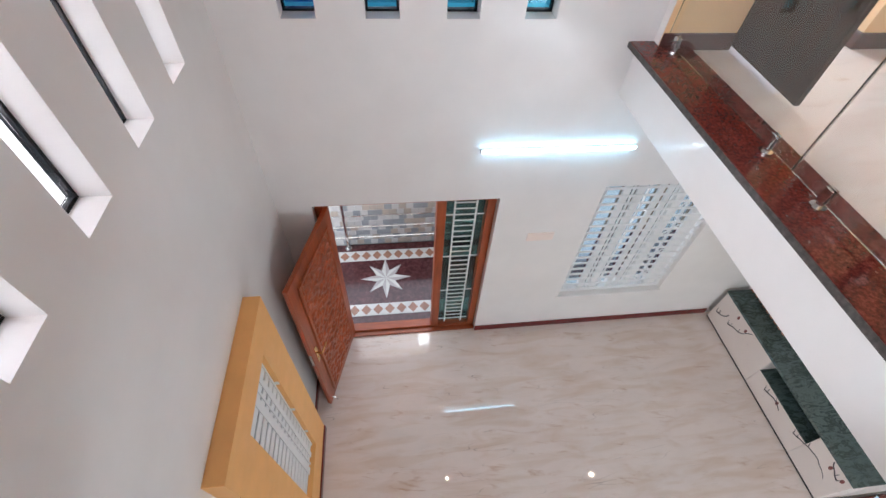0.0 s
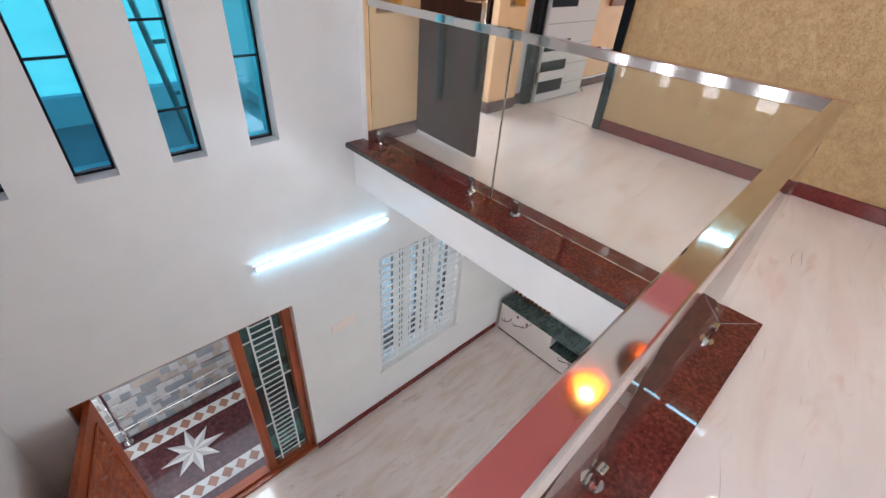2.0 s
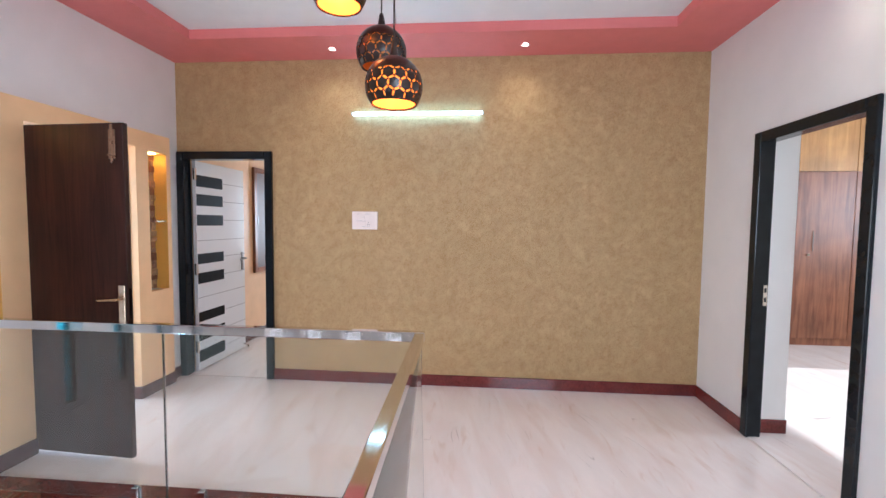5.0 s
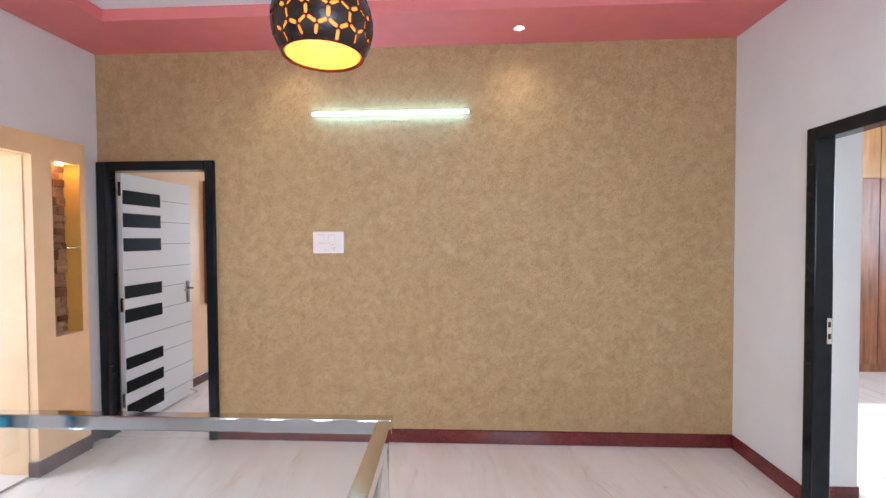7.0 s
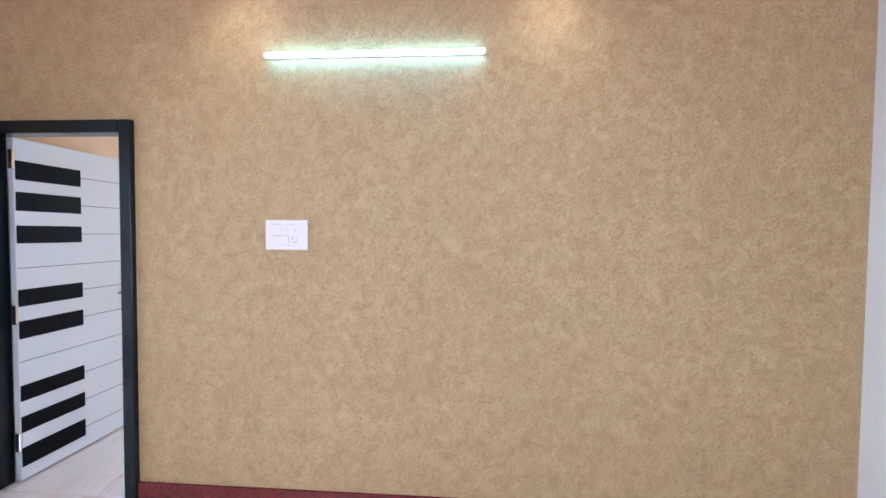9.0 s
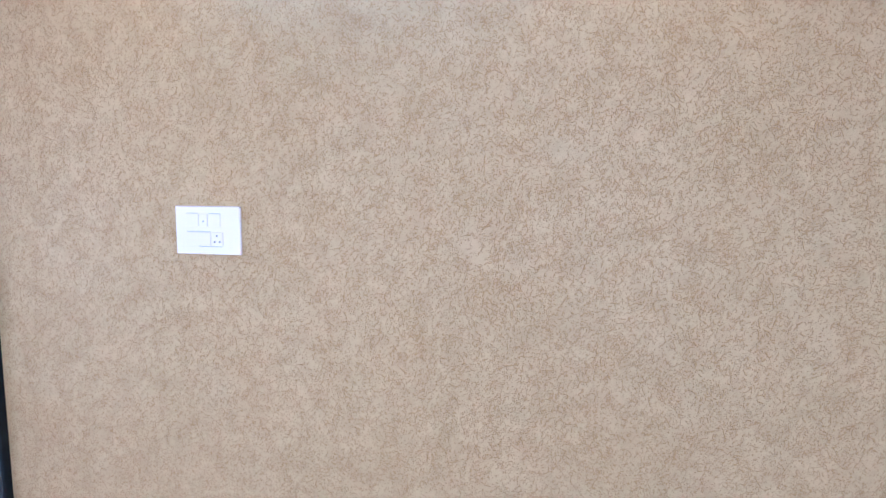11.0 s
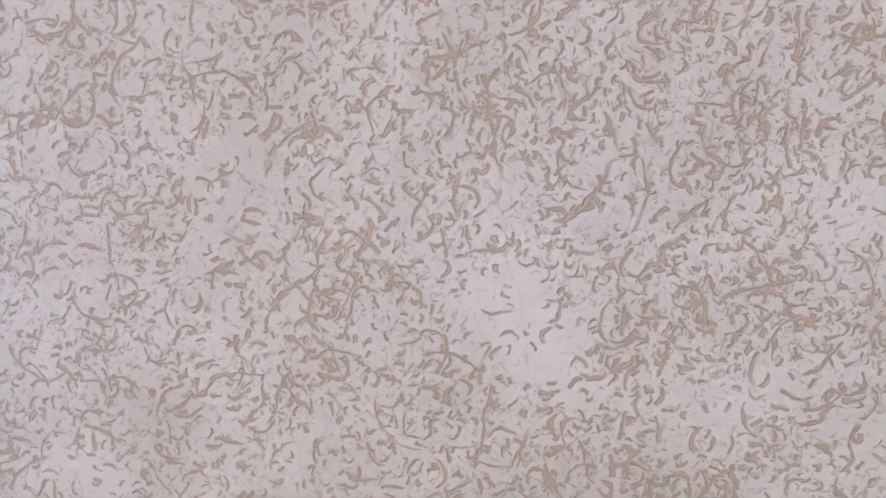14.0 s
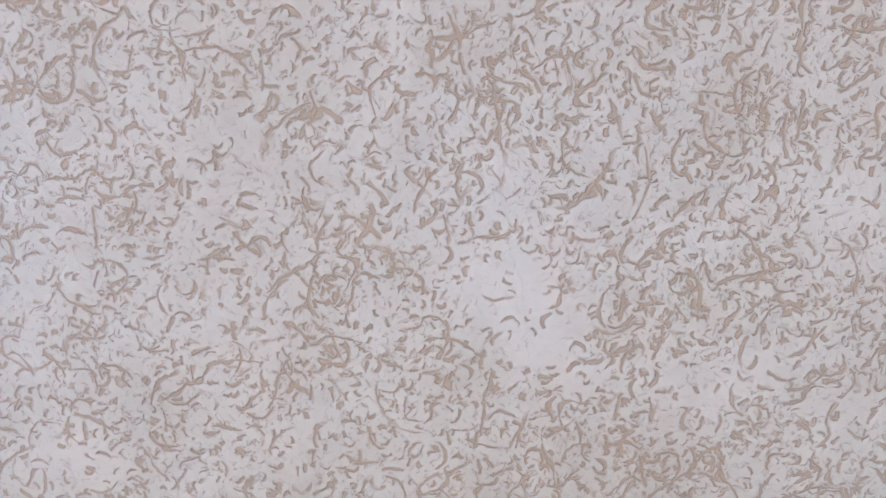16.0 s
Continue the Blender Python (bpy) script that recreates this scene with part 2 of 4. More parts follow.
    groove = maths(t, "MAXIMUM", groove, maths(t, "MULTIPLY", torn, 0.92))
    pits = ramp(t, noise_tex(t, uv, 215, 2, 0.6, 0.8), [(0.585, (0, 0, 0)), (0.69, (0.9, 0.9, 0.9))])
    groove = maths(t, "MAXIMUM", groove, maths(t, "MULTIPLY", pits, ramp(t, cover, [(0.34, (0.1, 0.1, 0.1)), (0.60, (1, 1, 1))])))
    comb = tears(0.05, 0.022, 0.0060, 29.0, 0.30, 0.78)   # faint combing of the film itself
    cut = ramp(t, groove, [(0.12, (0, 0, 0)), (0.70, (1, 1, 1))])
    film = ramp(t, noise_tex(t, pos, 1.7, 3), [(0.3, (0.525, 0.358, 0.168)), (0.7, (0.557, 0.384, 0.187))])
    blotch = ramp(t, noise_tex(t, pos, 11.0, 4, 0.6, 0.5), [(0.34, (0.90, 0.885, 0.85)), (0.52, (1, 1, 1)), (0.70, (1.07, 1.075, 1.09))])
    film = blend(t, 1.0, film, blotch, "MULTIPLY")
    film = blend(t, ramp(t, comb, [(0.2, (0, 0, 0)), (1.0, (0.30, 0.30, 0.30))]), film, (0.46, 0.30, 0.13))
    col = blend(t, maths(t, "MULTIPLY", cut, 0.68), film, (0.34, 0.172, 0.032))
    t.links.new(col, p.inputs["Base Color"])
    p.inputs["Roughness"].default_value = 0.55
    smear = maths(t, "MULTIPLY", noise_tex(t, uv, 120, 4), ramp(t, cover, [(0.38, (0.3, 0.3, 0.3)), (0.60, (0.6, 0.6, 0.6))]))
    h = maths(t, "SUBTRACT", maths(t, "SUBTRACT", smear, groove), maths(t, "MULTIPLY", comb, 0.22))
    bump(t, p, h, 0.76, 0.0022)
    return m


texture_paint()
paint("white_wall", (0.83, 0.805, 0.785), 0.5, 0.03, 0.10, 3.0)
_p = MATS["white_wall"].node_tree.nodes["Principled BSDF"].inputs
_p["Coat Weight"].default_value, _p["Coat Roughness"].default_value = 0.35, 0.1
paint("ceiling_white", (0.82, 0.82, 0.82), 0.7, 0.02, 0.1)
paint("pink_paint", (0.72, 0.20, 0.19), 0.5, 0.04, 0.12)
paint("peach_paint", (0.93, 0.61, 0.32), 0.5, 0.04, 0.12)
paint("ochre_paint", (0.88, 0.46, 0.15), 0.45, 0.05, 0.12)
paint("niche_yellow", (0.88, 0.50, 0.10), 0.5, 0.05, 0.1)
paint("cream_paint", (0.80, 0.70, 0.56), 0.5, 0.04, 0.12)
paint("bedroom_peach", (0.80, 0.55, 0.33), 0.5, 0.05, 0.12)
paint("black_frame", (0.010, 0.013, 0.016), 0.16, 0.2, 0.03, 14)
MATS["black_frame"].node_tree.nodes["Principled BSDF"].inputs["Specular IOR Level"].default_value = 0.25
paint("key_black", (0.006, 0.007, 0.008), 0.45, 0.3, 0.1, 20)
MATS["key_black"].node_tree.nodes["Principled BSDF"].inputs["Specular IOR Level"].default_value = 0.06
paint("door_white", (0.76, 0.78, 0.80), 0.28, 0.006, 0.0)
MATS["door_white"].node_tree.nodes["Principled BSDF"].inputs["Roughness"].links[0].from_node.inputs[1].default_value = 0.01
paint("white_plastic", (0.87, 0.79, 0.74), 0.3, 0.01, 0.0)
paint("switch_plastic", (0.88, 0.76, 0.70), 0.3, 0.01, 0.0)
paint("grille_white", (0.80, 0.80, 0.80), 0.35, 0.03, 0.1)
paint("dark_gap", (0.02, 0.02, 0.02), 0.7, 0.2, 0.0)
paint("concrete", (0.36, 0.36, 0.35), 0.85, 0.18, 0.6, 4)
paint("ground_soil", (0.24, 0.19, 0.13), 0.95, 0.3, 0.8, 1.2)
paint("blue_tarp", (0.03, 0.10, 0.42), 0.45, 0.2, 0.3, 8)
paint("neighbour_wall", (0.62, 0.64, 0.62), 0.8, 0.1, 0.3, 1.5)
paint("raw_edge", (0.075, 0.066, 0.06), 0.75, 0.45, 0.9, 40)
paint("lamp_black", (0.022, 0.009, 0.006), 0.30, 0.2, 0.0)
paint("tile_grey", (0.33, 0.34, 0.36), 0.3, 0.12, 0.1)
paint("tile_light", (0.64, 0.62, 0.60), 0.3, 0.08, 0.1)
paint("tile_beige", (0.52, 0.44, 0.37), 0.3, 0.12, 0.1)
paint("inlay_white", (0.58, 0.56, 0.53), 0.2, 0.06, 0.0)
paint("inlay_brown", (0.30, 0.15, 0.10), 0.2, 0.15, 0.0)
paint("inlay_grey", (0.40, 0.36, 0.35), 0.2, 0.08, 0.0)
paint("sketch_dark", (0.05, 0.04, 0.05), 0.4, 0.2, 0.0)
paint("berry_red", (0.22, 0.06, 0.05), 0.4, 0.2, 0.0)
# opaque brown-grey whose colour stands in for a dim reflection in glass
paint("dull_pane", (0.15, 0.105, 0.085), 0.5, 0.15, 0.0, 2.0)
paint("plate_mark", (0.30, 0.30, 0.33), 0.5, 0.05, 0.0)
marble("upper_marble", (0.81, 0.73, 0.685), (0.765, 0.645, 0.585), (0.20, 0.13, 0.10), (0.66, 0.48, 0.38), 0.05, 1.25, 0.1)
marble("lower_marble", (0.735, 0.637, 0.58), (0.66, 0.52, 0.42), (0.16, 0.09, 0.07), (0.46, 0.26, 0.15), 0.0, 1.9, 0.28)
granite("red_granite", (0.035, 0.012, 0.010), (0.13, 0.024, 0.018), (0.24, 0.06, 0.045), 0.02, 190)
granite("maroon_skirting", (0.08, 0.010, 0.010), (0.16, 0.022, 0.020), (0.21, 0.035, 0.03), 0.15, 200)
granite("brown_granite", (0.06, 0.028, 0.026), (0.11, 0.045, 0.04), (0.16, 0.075, 0.065), 0.1, 120)
granite("porch_granite", (0.035, 0.010, 0.012), (0.075, 0.022, 0.024), (0.12, 0.045, 0.045), 0.1, 60)
vein_stone("green_marble", (0.035, 0.055, 0.052), (0.11, 0.155, 0.145), (0.30, 0.36, 0.345))
wood("dark_door_wood", (0.016, 0.0055, 0.004), (0.056, 0.018, 0.012), 2, 1.0, 0.42)
MATS["dark_door_wood"].node_tree.nodes["Principled BSDF"].inputs["Specular IOR Level"].default_value = 0.22
wood("teak", (0.25, 0.045, 0.012), (0.43, 0.098, 0.026), 2, 0.8, 0.30)
wood("teak_h", (0.25, 0.045, 0.012), (0.43, 0.098, 0.026), 0, 0.8, 0.30)
wood("wardrobe_wood", (0.13, 0.038, 0.018), (0.40, 0.165, 0.080), 2, 0.55, 0.4)
wood("loft_wood", (0.42, 0.20, 0.06), (0.62, 0.35, 0.13), 2, 0.5, 0.4)
wood("window_wood", (0.16, 0.055, 0.025), (0.30, 0.12, 0.055), 2, 1.0, 0.35)
wood("slat_wood", (0.16, 0.05, 0.02), (0.34, 0.12, 0.05), 2, 1.2, 0.4)
metal("steel", (0.72, 0.70, 0.68), 0.09)
metal("brass", (0.70, 0.48, 0.22), 0.25)
metal("champagne", (0.78, 0.66, 0.52), 0.18)
metal("bronze", (0.30, 0.19, 0.12), 0.3)
metal("dark_metal", (0.20, 0.19, 0.18), 0.35)
clear_glass("rail_glass", (0.965, 0.985, 0.97))


def dusty(name, amount, color):
    """A thin film of building dust on a pane."""
    t = MATS[name].node_tree
    out, p = t.nodes["Material Output"], t.nodes["Principled BSDF"]
    d = put(t, "ShaderNodeBsdfDiffuse", Color=(*color, 1))
    mix = t.nodes.new("ShaderNodeMixShader")
    film = ramp(t, noise_tex(t, coords(t), 5.0, 5), [(0.3, (amount * 0.7,) * 3), (0.7, (amount * 1.3,) * 3)])
    t.links.new(film, mix.inputs[0])
    t.links.new(p.outputs[0], mix.inputs[1])
    t.links.new(d.outputs[0], mix.inputs[2])
    t.links.new(mix.outputs[0], out.inputs["Surface"])


dusty("rail_glass", 0.022, (0.42, 0.55, 0.47))
clear_glass("blue_glass", (0.10, 0.60, 0.80))
clear_glass("window_glass", (0.95, 0.97, 1.0))
clear_glass("dark_glass", (0.10, 0.22, 0.20))
clear_glass("frosted_glass", (0.62, 0.76, 0.86), 0.25)
emitter("tube_light", (0.44, 0.80, 1.0), 14.0)
emitter("panel_light", (0.9, 0.97, 1.0), 9.0)
emitter("spot_light", (1.0, 0.85, 0.72), 40.0)
emitter("bulb_warm", (1.0, 0.60, 0.18), 26.0)
emitter("niche_bulb", (1.0, 0.62, 0.15), 45.0)


def stone_mat():
    m, t, p = nodes_of("cladding_stone")
    info = put(t, "ShaderNodeObjectInfo")
    v = coords(t)
    c = ramp(t, info.outputs["Random"], [(0.0, (0.22, 0.09, 0.05)), (0.35, (0.42, 0.22, 0.11)), (0.7, (0.52, 0.34, 0.18)), (1.0, (0.30, 0.17, 0.12))])
    c2 = ramp(t, noise_tex(t, v, 30, 6, 0.7), [(0.3, (0.55, 0.5, 0.5)), (0.7, (1.2, 1.15, 1.1))])
    t.links.new(blend(t, 0.9, c, c2, "MULTIPLY"), p.inputs["Base Color"])
    p.inputs["Roughness"].default_value = 0.85
    bump(t, p, noise_tex(t, v, 45, 6, 0.7), 0.9, 0.01)


stone_mat()

# ---- building helpers ----
SPOT = {}


def mesh_of(name, bm, mats):
    me = bpy.data.meshes.new(name)
    bmesh.ops.recalc_face_normals(bm, faces=bm.faces)
    bm.to_mesh(me)
    bm.free()
    for m in (mats if isinstance(mats, (list, tuple)) else [mats]):
        me.materials.append(MATS[m])
    return me


def part(name, bm, mats, parent=None, label="", smooth=False):
    """Links a bmesh, in world metres, as one mesh object with its origin at its middle."""
    lo = Vector((min(v.co.x for v in bm.verts), min(v.co.y for v in bm.verts), min(v.co.z for v in bm.verts)))
    hi = Vector((max(v.co.x for v in bm.verts), max(v.co.y for v in bm.verts), max(v.co.z for v in bm.verts)))
    mid = (lo + hi) / 2
    bmesh.ops.translate(bm, verts=bm.verts, vec=-mid)
    ob = new(name, mesh_of(name, bm, mats))
    if smooth:
        for f in ob.data.polygons:
            f.use_smooth = True
    return seat_in(ob, Matrix.Translation(mid), parent, label)


def seat_in(ob, m, parent=None, label=""):
    if parent is not None:
        ob.parent = parent
        ob.matrix_parent_inverse = SPOT[parent].inverted()
    ob.matrix_basis = m
    SPOT[ob] = m.copy()
    if label:
        tagged(ob, label)
    return ob


def shared(name, me, m, parent, label=""):
    """One more object on a mesh that alike pieces share."""
    return seat_in(new(name, me), m, parent, label)


def thing(name, base, label, category, group="", kind=""):
    ob = new(name)
    ob.empty_display_size = 0.1
    seat_in(ob, Matrix.Translation(base))
    return tagged(ob, label, category, group, kind)


def add_box(bm, x0, x1, y0, y1, z0, z1, bevel=0.0, seg=1):
    r = bmesh.ops.create_cube(bm, size=1.0)
    vs = r["verts"]
    for v in vs:
        v.co = Vector((x0 if v.co.x < 0 else x1, y0 if v.co.y < 0 else y1, z0 if v.co.z < 0 else z1))
    if bevel:
        es = list({e for v in vs for e in v.link_edges})
        bmesh.ops.bevel(bm, geom=es, offset=bevel, segments=seg, affect="EDGES", profile=0.5)
    return bm


def bx(x0, x1, y0, y1, z0, z1, bevel=0.0, seg=1):
    return add_box(bmesh.new(), min(x0, x1), max(x0, x1), min(y0, y1), max(y0, y1), min(z0, z1), max(z0, z1), bevel, seg)


def add_rod(bm, a, b, r, seg=10, r2=None):
    a, b = Vector(a), Vector(b)
    m = Matrix.Translation((a + b) / 2) @ (b - a).to_track_quat("Z", "Y").to_matrix().to_4x4()
    bmesh.ops.create_cone(bm, cap_ends=True, segments=seg, radius1=r, radius2=r if r2 is None else r2, depth=(b - a).length, matrix=m)
    return bm


def rod(a, b, r, seg=10, r2=None):
    return add_rod(bmesh.new(), a, b, r, seg, r2)


def moved(bm, m):
    bmesh.ops.transform(bm, matrix=m, verts=bm.verts)
    return bm


def structure(name, bm, mats, label, category):
    return tagged(part(name, bm, mats), label, category, kind="structure")


def wall_y(name, x0, x1, z0, z1, y0, y1, holes, mat, label):
    """A wall along x, from y0 to y1 thick, with openings (xa, xb, za, zb)."""
    return wall_any(name, x0, x1, z0, z1, holes, mat, label, lambda u0, u1, w0, w1: (u0, u1, y0, y1, w0, w1))


def wall_x(name, y0, y1, z0, z1, x0, x1, holes, mat, label):
    return wall_any(name, y0, y1, z0, z1, holes, mat, label, lambda u0, u1, w0, w1: (x0, x1, u0, u1, w0, w1))


def wall_any(name, u0, u1, w0, w1, holes, mat, label, place):
    us = sorted({u0, u1, *(h[0] for h in holes), *(h[1] for h in holes)})
    us = [u for u in us if u0 <= u <= u1]
    bm = bmesh.new()
    for a, b in zip(us, us[1:]):
        gaps = sorted((h[2], h[3]) for h in holes if h[0] <= a + 1e-6 and h[1] >= b - 1e-6)
        z = w0
        for lo, hi in gaps:
            if lo > z + 1e-6:
                add_box(bm, *place(a, b, z, lo))
            z = max(z, hi)
        if z < w1 - 1e-6:
            add_box(bm, *place(a, b, z, w1))
    bmesh.ops.remove_doubles(bm, verts=bm.verts, dist=1e-5)
    return structure(name, bm, mat, label, "wall")

# ---- large structure ----
bm = bmesh.new()
add_box(bm, XW, XE + 0.12, YS, VY, SOFFIT, -0.011)
add_box(bm, VX + 0.02, XE + 0.12, VY, YN, SOFFIT, -0.011)
structure("upper_floor", bm, "white_wall", "white painted concrete slab of the upper floor", "floor")
bm = bmesh.new()
add_box(bm, XW, XE, YS, 0.03, -0.010, 0.0)
add_box(bm, 1.965, XE, 0.03, YN, -0.010, 0.0)
structure("floor_marble", bm, "upper_marble", "polished pale pink marble floor with fine dark veins", "floor")
structure("floor_lower", bx(XW - 0.2, LOWX + 0.1, -3.0, YN + 0.1, LOW - 0.1, LOW), "lower_marble", "glossy beige marble floor of the lower hall", "floor")

FD_X0, FD_X1, FD_TOP = -0.50, 1.00, -1.24
west_holes = [(y, y + SLIT_W, SLIT_Z0, SLIT_Z1) for y in SLIT_Y]
# added opening for the west fill lamp, out of view
west_holes.append((-1.5, -0.4, 1.05, 2.15))
wall_x("wall_west", -3.0, YN, LOW, CEIL + 0.1, XW - TH, XW, west_holes, "white_wall", "white painted tall wall with narrow slit windows")
north_holes = [(x, x + SLIT_W, SLIT_Z0, SLIT_Z1) for x in SLIT_X]
N1, N2, NZ0, NZ1 = (1.87, 2.08), (3.22, 3.43), 0.865, 2.04   # niches
DX0, DX1, DZ1 = 2.24, 3.09, 2.055                            # balcony doorway
north_holes += [(*N1, NZ0, NZ1), (*N2, NZ0, NZ1), (FD_X0, FD_X1, LOW, FD_TOP), (1.88, 3.06, -2.76, -1.16), (DX0, DX1, 0.0, DZ1)]
wall_y("wall_north", XW - TH, LOWX + 0.2, LOW, CEIL + 0.1, YN, YN + TH, north_holes, "white_wall", "white painted tall wall with entrance, grilled window and slits")
wall_x("wall_east", YS, YN, 0.0, CEIL + 0.1, XE, XE + 0.12, [(1.81, 2.705, 0.0, 2.095)], "texture_paint", "mustard tan trowelled texture paint wall")
wall_y("wall_south", XW - TH, XE + 0.12, 0.0, CEIL + 0.1, YS - 0.28, YS, [(2.06, 2.99, 0.0, 2.095)], "white_wall", "white painted wall with a black-framed doorway")
wall_x("wall_lower_east", -3.0, YN, LOW, SOFFIT, LOWX, LOWX + 0.2, [], "white_wall", "white painted wall behind the television unit")
# the opening here is added for the lower fill lamp
wall_y("wall_lower_south", XW - TH, LOWX + 0.2, LOW, SOFFIT, -3.2, -3.0, [(1.9, 4.1, -2.65, -1.15)], "white_wall", "white painted wall closing the lower hall")
structure("lower_ceiling", bx(XW, LOWX, -3.0, YS, SOFFIT, SOFFIT + 0.1), "ceiling_white", "white ceiling over the lower hall", "ceiling")
structure("lower_ceiling_east", bx(XE + 0.12, LOWX, YS, YN, SOFFIT, SOFFIT + 0.1), "ceiling_white", "white ceiling over the lower hall", "ceiling")

structure("ceiling", bx(XW - TH, XE + 0.12, YS - 0.2, YN + TH, CEIL, CEIL + 0.1), "ceiling_white", "white plaster ceiling inside a pink border", "ceiling")
bm = bmesh.new()
BW = 0.48
add_box(bm, XE - BW, XE, YS, YN, DROP, CEIL)
add_box(bm, XW, XW + BW, YS, YN, DROP, CEIL)
add_box(bm, XW + BW, XE - BW, YN - BW, YN, DROP, CEIL)
add_box(bm, XW + BW, XE - BW, YS, YS + BW, DROP, CEIL)
structure("ceiling_border", bm, "pink_paint", "coral pink dropped ceiling border", "ceiling")
structure("ceiling_panel", bx(0.85, 2.05, -0.28, 0.95, CEIL - 0.012, CEIL, 0.003), "pink_paint", "coral pink ceiling panel over the pendant lamps", "ceiling")


def skirting(name, x0, x1, y0, y1, z0, mat, label, h=0.10):
    return structure(name, bx(x0, x1, y0, y1, z0, z0 + h, 0.004), mat, label, "baseboard")


skirting("baseboard_east", XE - 0.014, XE, YS, 1.80, 0.0, "maroon_skirting", "polished maroon granite skirting")
skirting("baseboard_south", 3.0, XE - 0.014, YS, YS + 0.014, 0.0, "maroon_skirting", "polished maroon granite skirting")
skirting("baseboard_south", XW, 2.05, YS, YS + 0.014, 0.0, "maroon_skirting", "polished maroon granite skirting")
skirting("baseboard_lower", 1.0, 3.95, YN - 0.014, YN, LOW, "maroon_skirting", "dark maroon granite skirting", 0.09)
skirting("baseboard_lower", XW, -0.5, YN - 0.014, YN, LOW, "maroon_skirting", "dark maroon granite skirting", 0.09)
skirting("baseboard_lower", XW, XW + 0.014, 1.74, YN - 0.014, LOW, "maroon_skirting", "dark maroon granite skirting", 0.09)

# granite edging round the well
GZ0, GZ1 = -0.010, 0.026
edging = thing("well_edging", (1.8, 0.16, 0.0), "polished red-brown granite edging round the open well", "edging", kind="structure")
for x0, x1, y0, y1 in ((VX - 0.04, 1.965, VY, YN), (XW, 1.965, 0.03, VY)):
    part("granite_strip", bx(x0, x1, y0, y1, GZ0, GZ1, 0.003), "red_granite", edging)
part("rough_edge", bx(VX - 0.045, VX - 0.040, VY - 0.045, YN, -0.008, GZ1 - 0.003), "raw_edge", edging, "rough unpolished grey stone edge")
part("rough_edge", bx(XW, VX - 0.046, VY + 0.001, VY + 0.006, -0.008, GZ1 - 0.003), "raw_edge", edging, "rough unpolished grey stone edge")

part("mitre_seam", moved(bx(-0.19, 0.19, -0.0012, 0.0012, GZ1 - 0.001, GZ1 + 0.0006), Matrix.Translation((1.80, 0.17, 0)) @ Matrix.Rotation(radians(-40), 4, "Z")), "plate_mark", edging, "thin pale mitre joint")

# ---- glass railing ----
PF = 2.655                     # face of the peach panel
GX, GY = 1.805, 0.163           # glass planes
RZ0, RZ1 = 0.913, 0.958
railing = thing("glass_railing", (GX, GY, GZ1), "frameless glass railing with a square stainless steel handrail", "railing")


def rail_tube(name, x0, x1, y0, y1):
    part(name, bx(x0, x1, y0, y1, RZ0, RZ1, 0.004, 2), "steel", railing, "brushed stainless steel square handrail")


def rail_y(x):
    """The handrail along the landing runs slightly askew, nearer the well at the corner."""
    return 0.118 + 0.037 * x


rail_tube("handrail", GX - 0.022, GX + 0.022, rail_y(GX) - 0.023, PF)
bm = bx(XW, GX - 0.023, -0.022, 0.022, RZ0, RZ1, 0.004, 2)
for v in bm.verts:
    v.co.y += rail_y(v.co.x)
part("handrail", bm, "steel", railing, "brushed stainless steel square handrail")
for y0, y1 in ((GY + 0.012, 1.455), (1.463, PF - 0.004)):
    g = part("glass_panel", bx(GX - 0.006, GX + 0.006, y0, y1, 0.055, RZ0 - 0.001, 0.001), "rail_glass", railing, "clear toughened glass panel")
    g.visible_shadow = False
for x0, x1 in ((XW + 0.01, 0.615), (0.623, GX + 0.006)):
    bm = bx(x0, x1, GY - 0.006, GY + 0.006, 0.055, RZ0 - 0.001, 0.001)
    for v in bm.verts:
        v.co.y += (rail_y(v.co.x) - GY) * (v.co.z - 0.055) / (RZ0 - 0.055)
    g = part("glass_panel", bm, "rail_glass", railing, "clear toughened glass panel")
    g.visible_shadow = False


def spigot(x, y, along_x):
    """A stainless clamp: round foot, split post with the glass between its jaws."""
    bm = bmesh.new()
    add_rod(bm, (x, y, GZ1), (x, y, GZ1 + 0.008), 0.032, 20)
    add_rod(bm, (x, y, GZ1 + 0.008), (x, y, GZ1 + 0.03), 0.016, 14)
    for s in (-1, 1):
        if along_x:
            add_box(bm, x - 0.018, x + 0.018, y + (0.007 if s > 0 else -0.019), y + (0.019 if s > 0 else -0.007), GZ1 + 0.026, GZ1 + 0.095, 0.003)
        else:
            add_box(bm, x + (0.007 if s > 0 else -0.019), x + (0.019 if s > 0 else -0.007), y - 0.018, y + 0.018, GZ1 + 0.026, GZ1 + 0.095, 0.003)
    part("glass_clamp", bm, "steel", railing, "small stainless steel glass clamp")


for y in (2.55, 1.625, 1.272, 0.42):
    spigot(GX, y, False)
for x in (1.66, 0.80, 0.44, -0.5):
    spigot(x, GY, True)


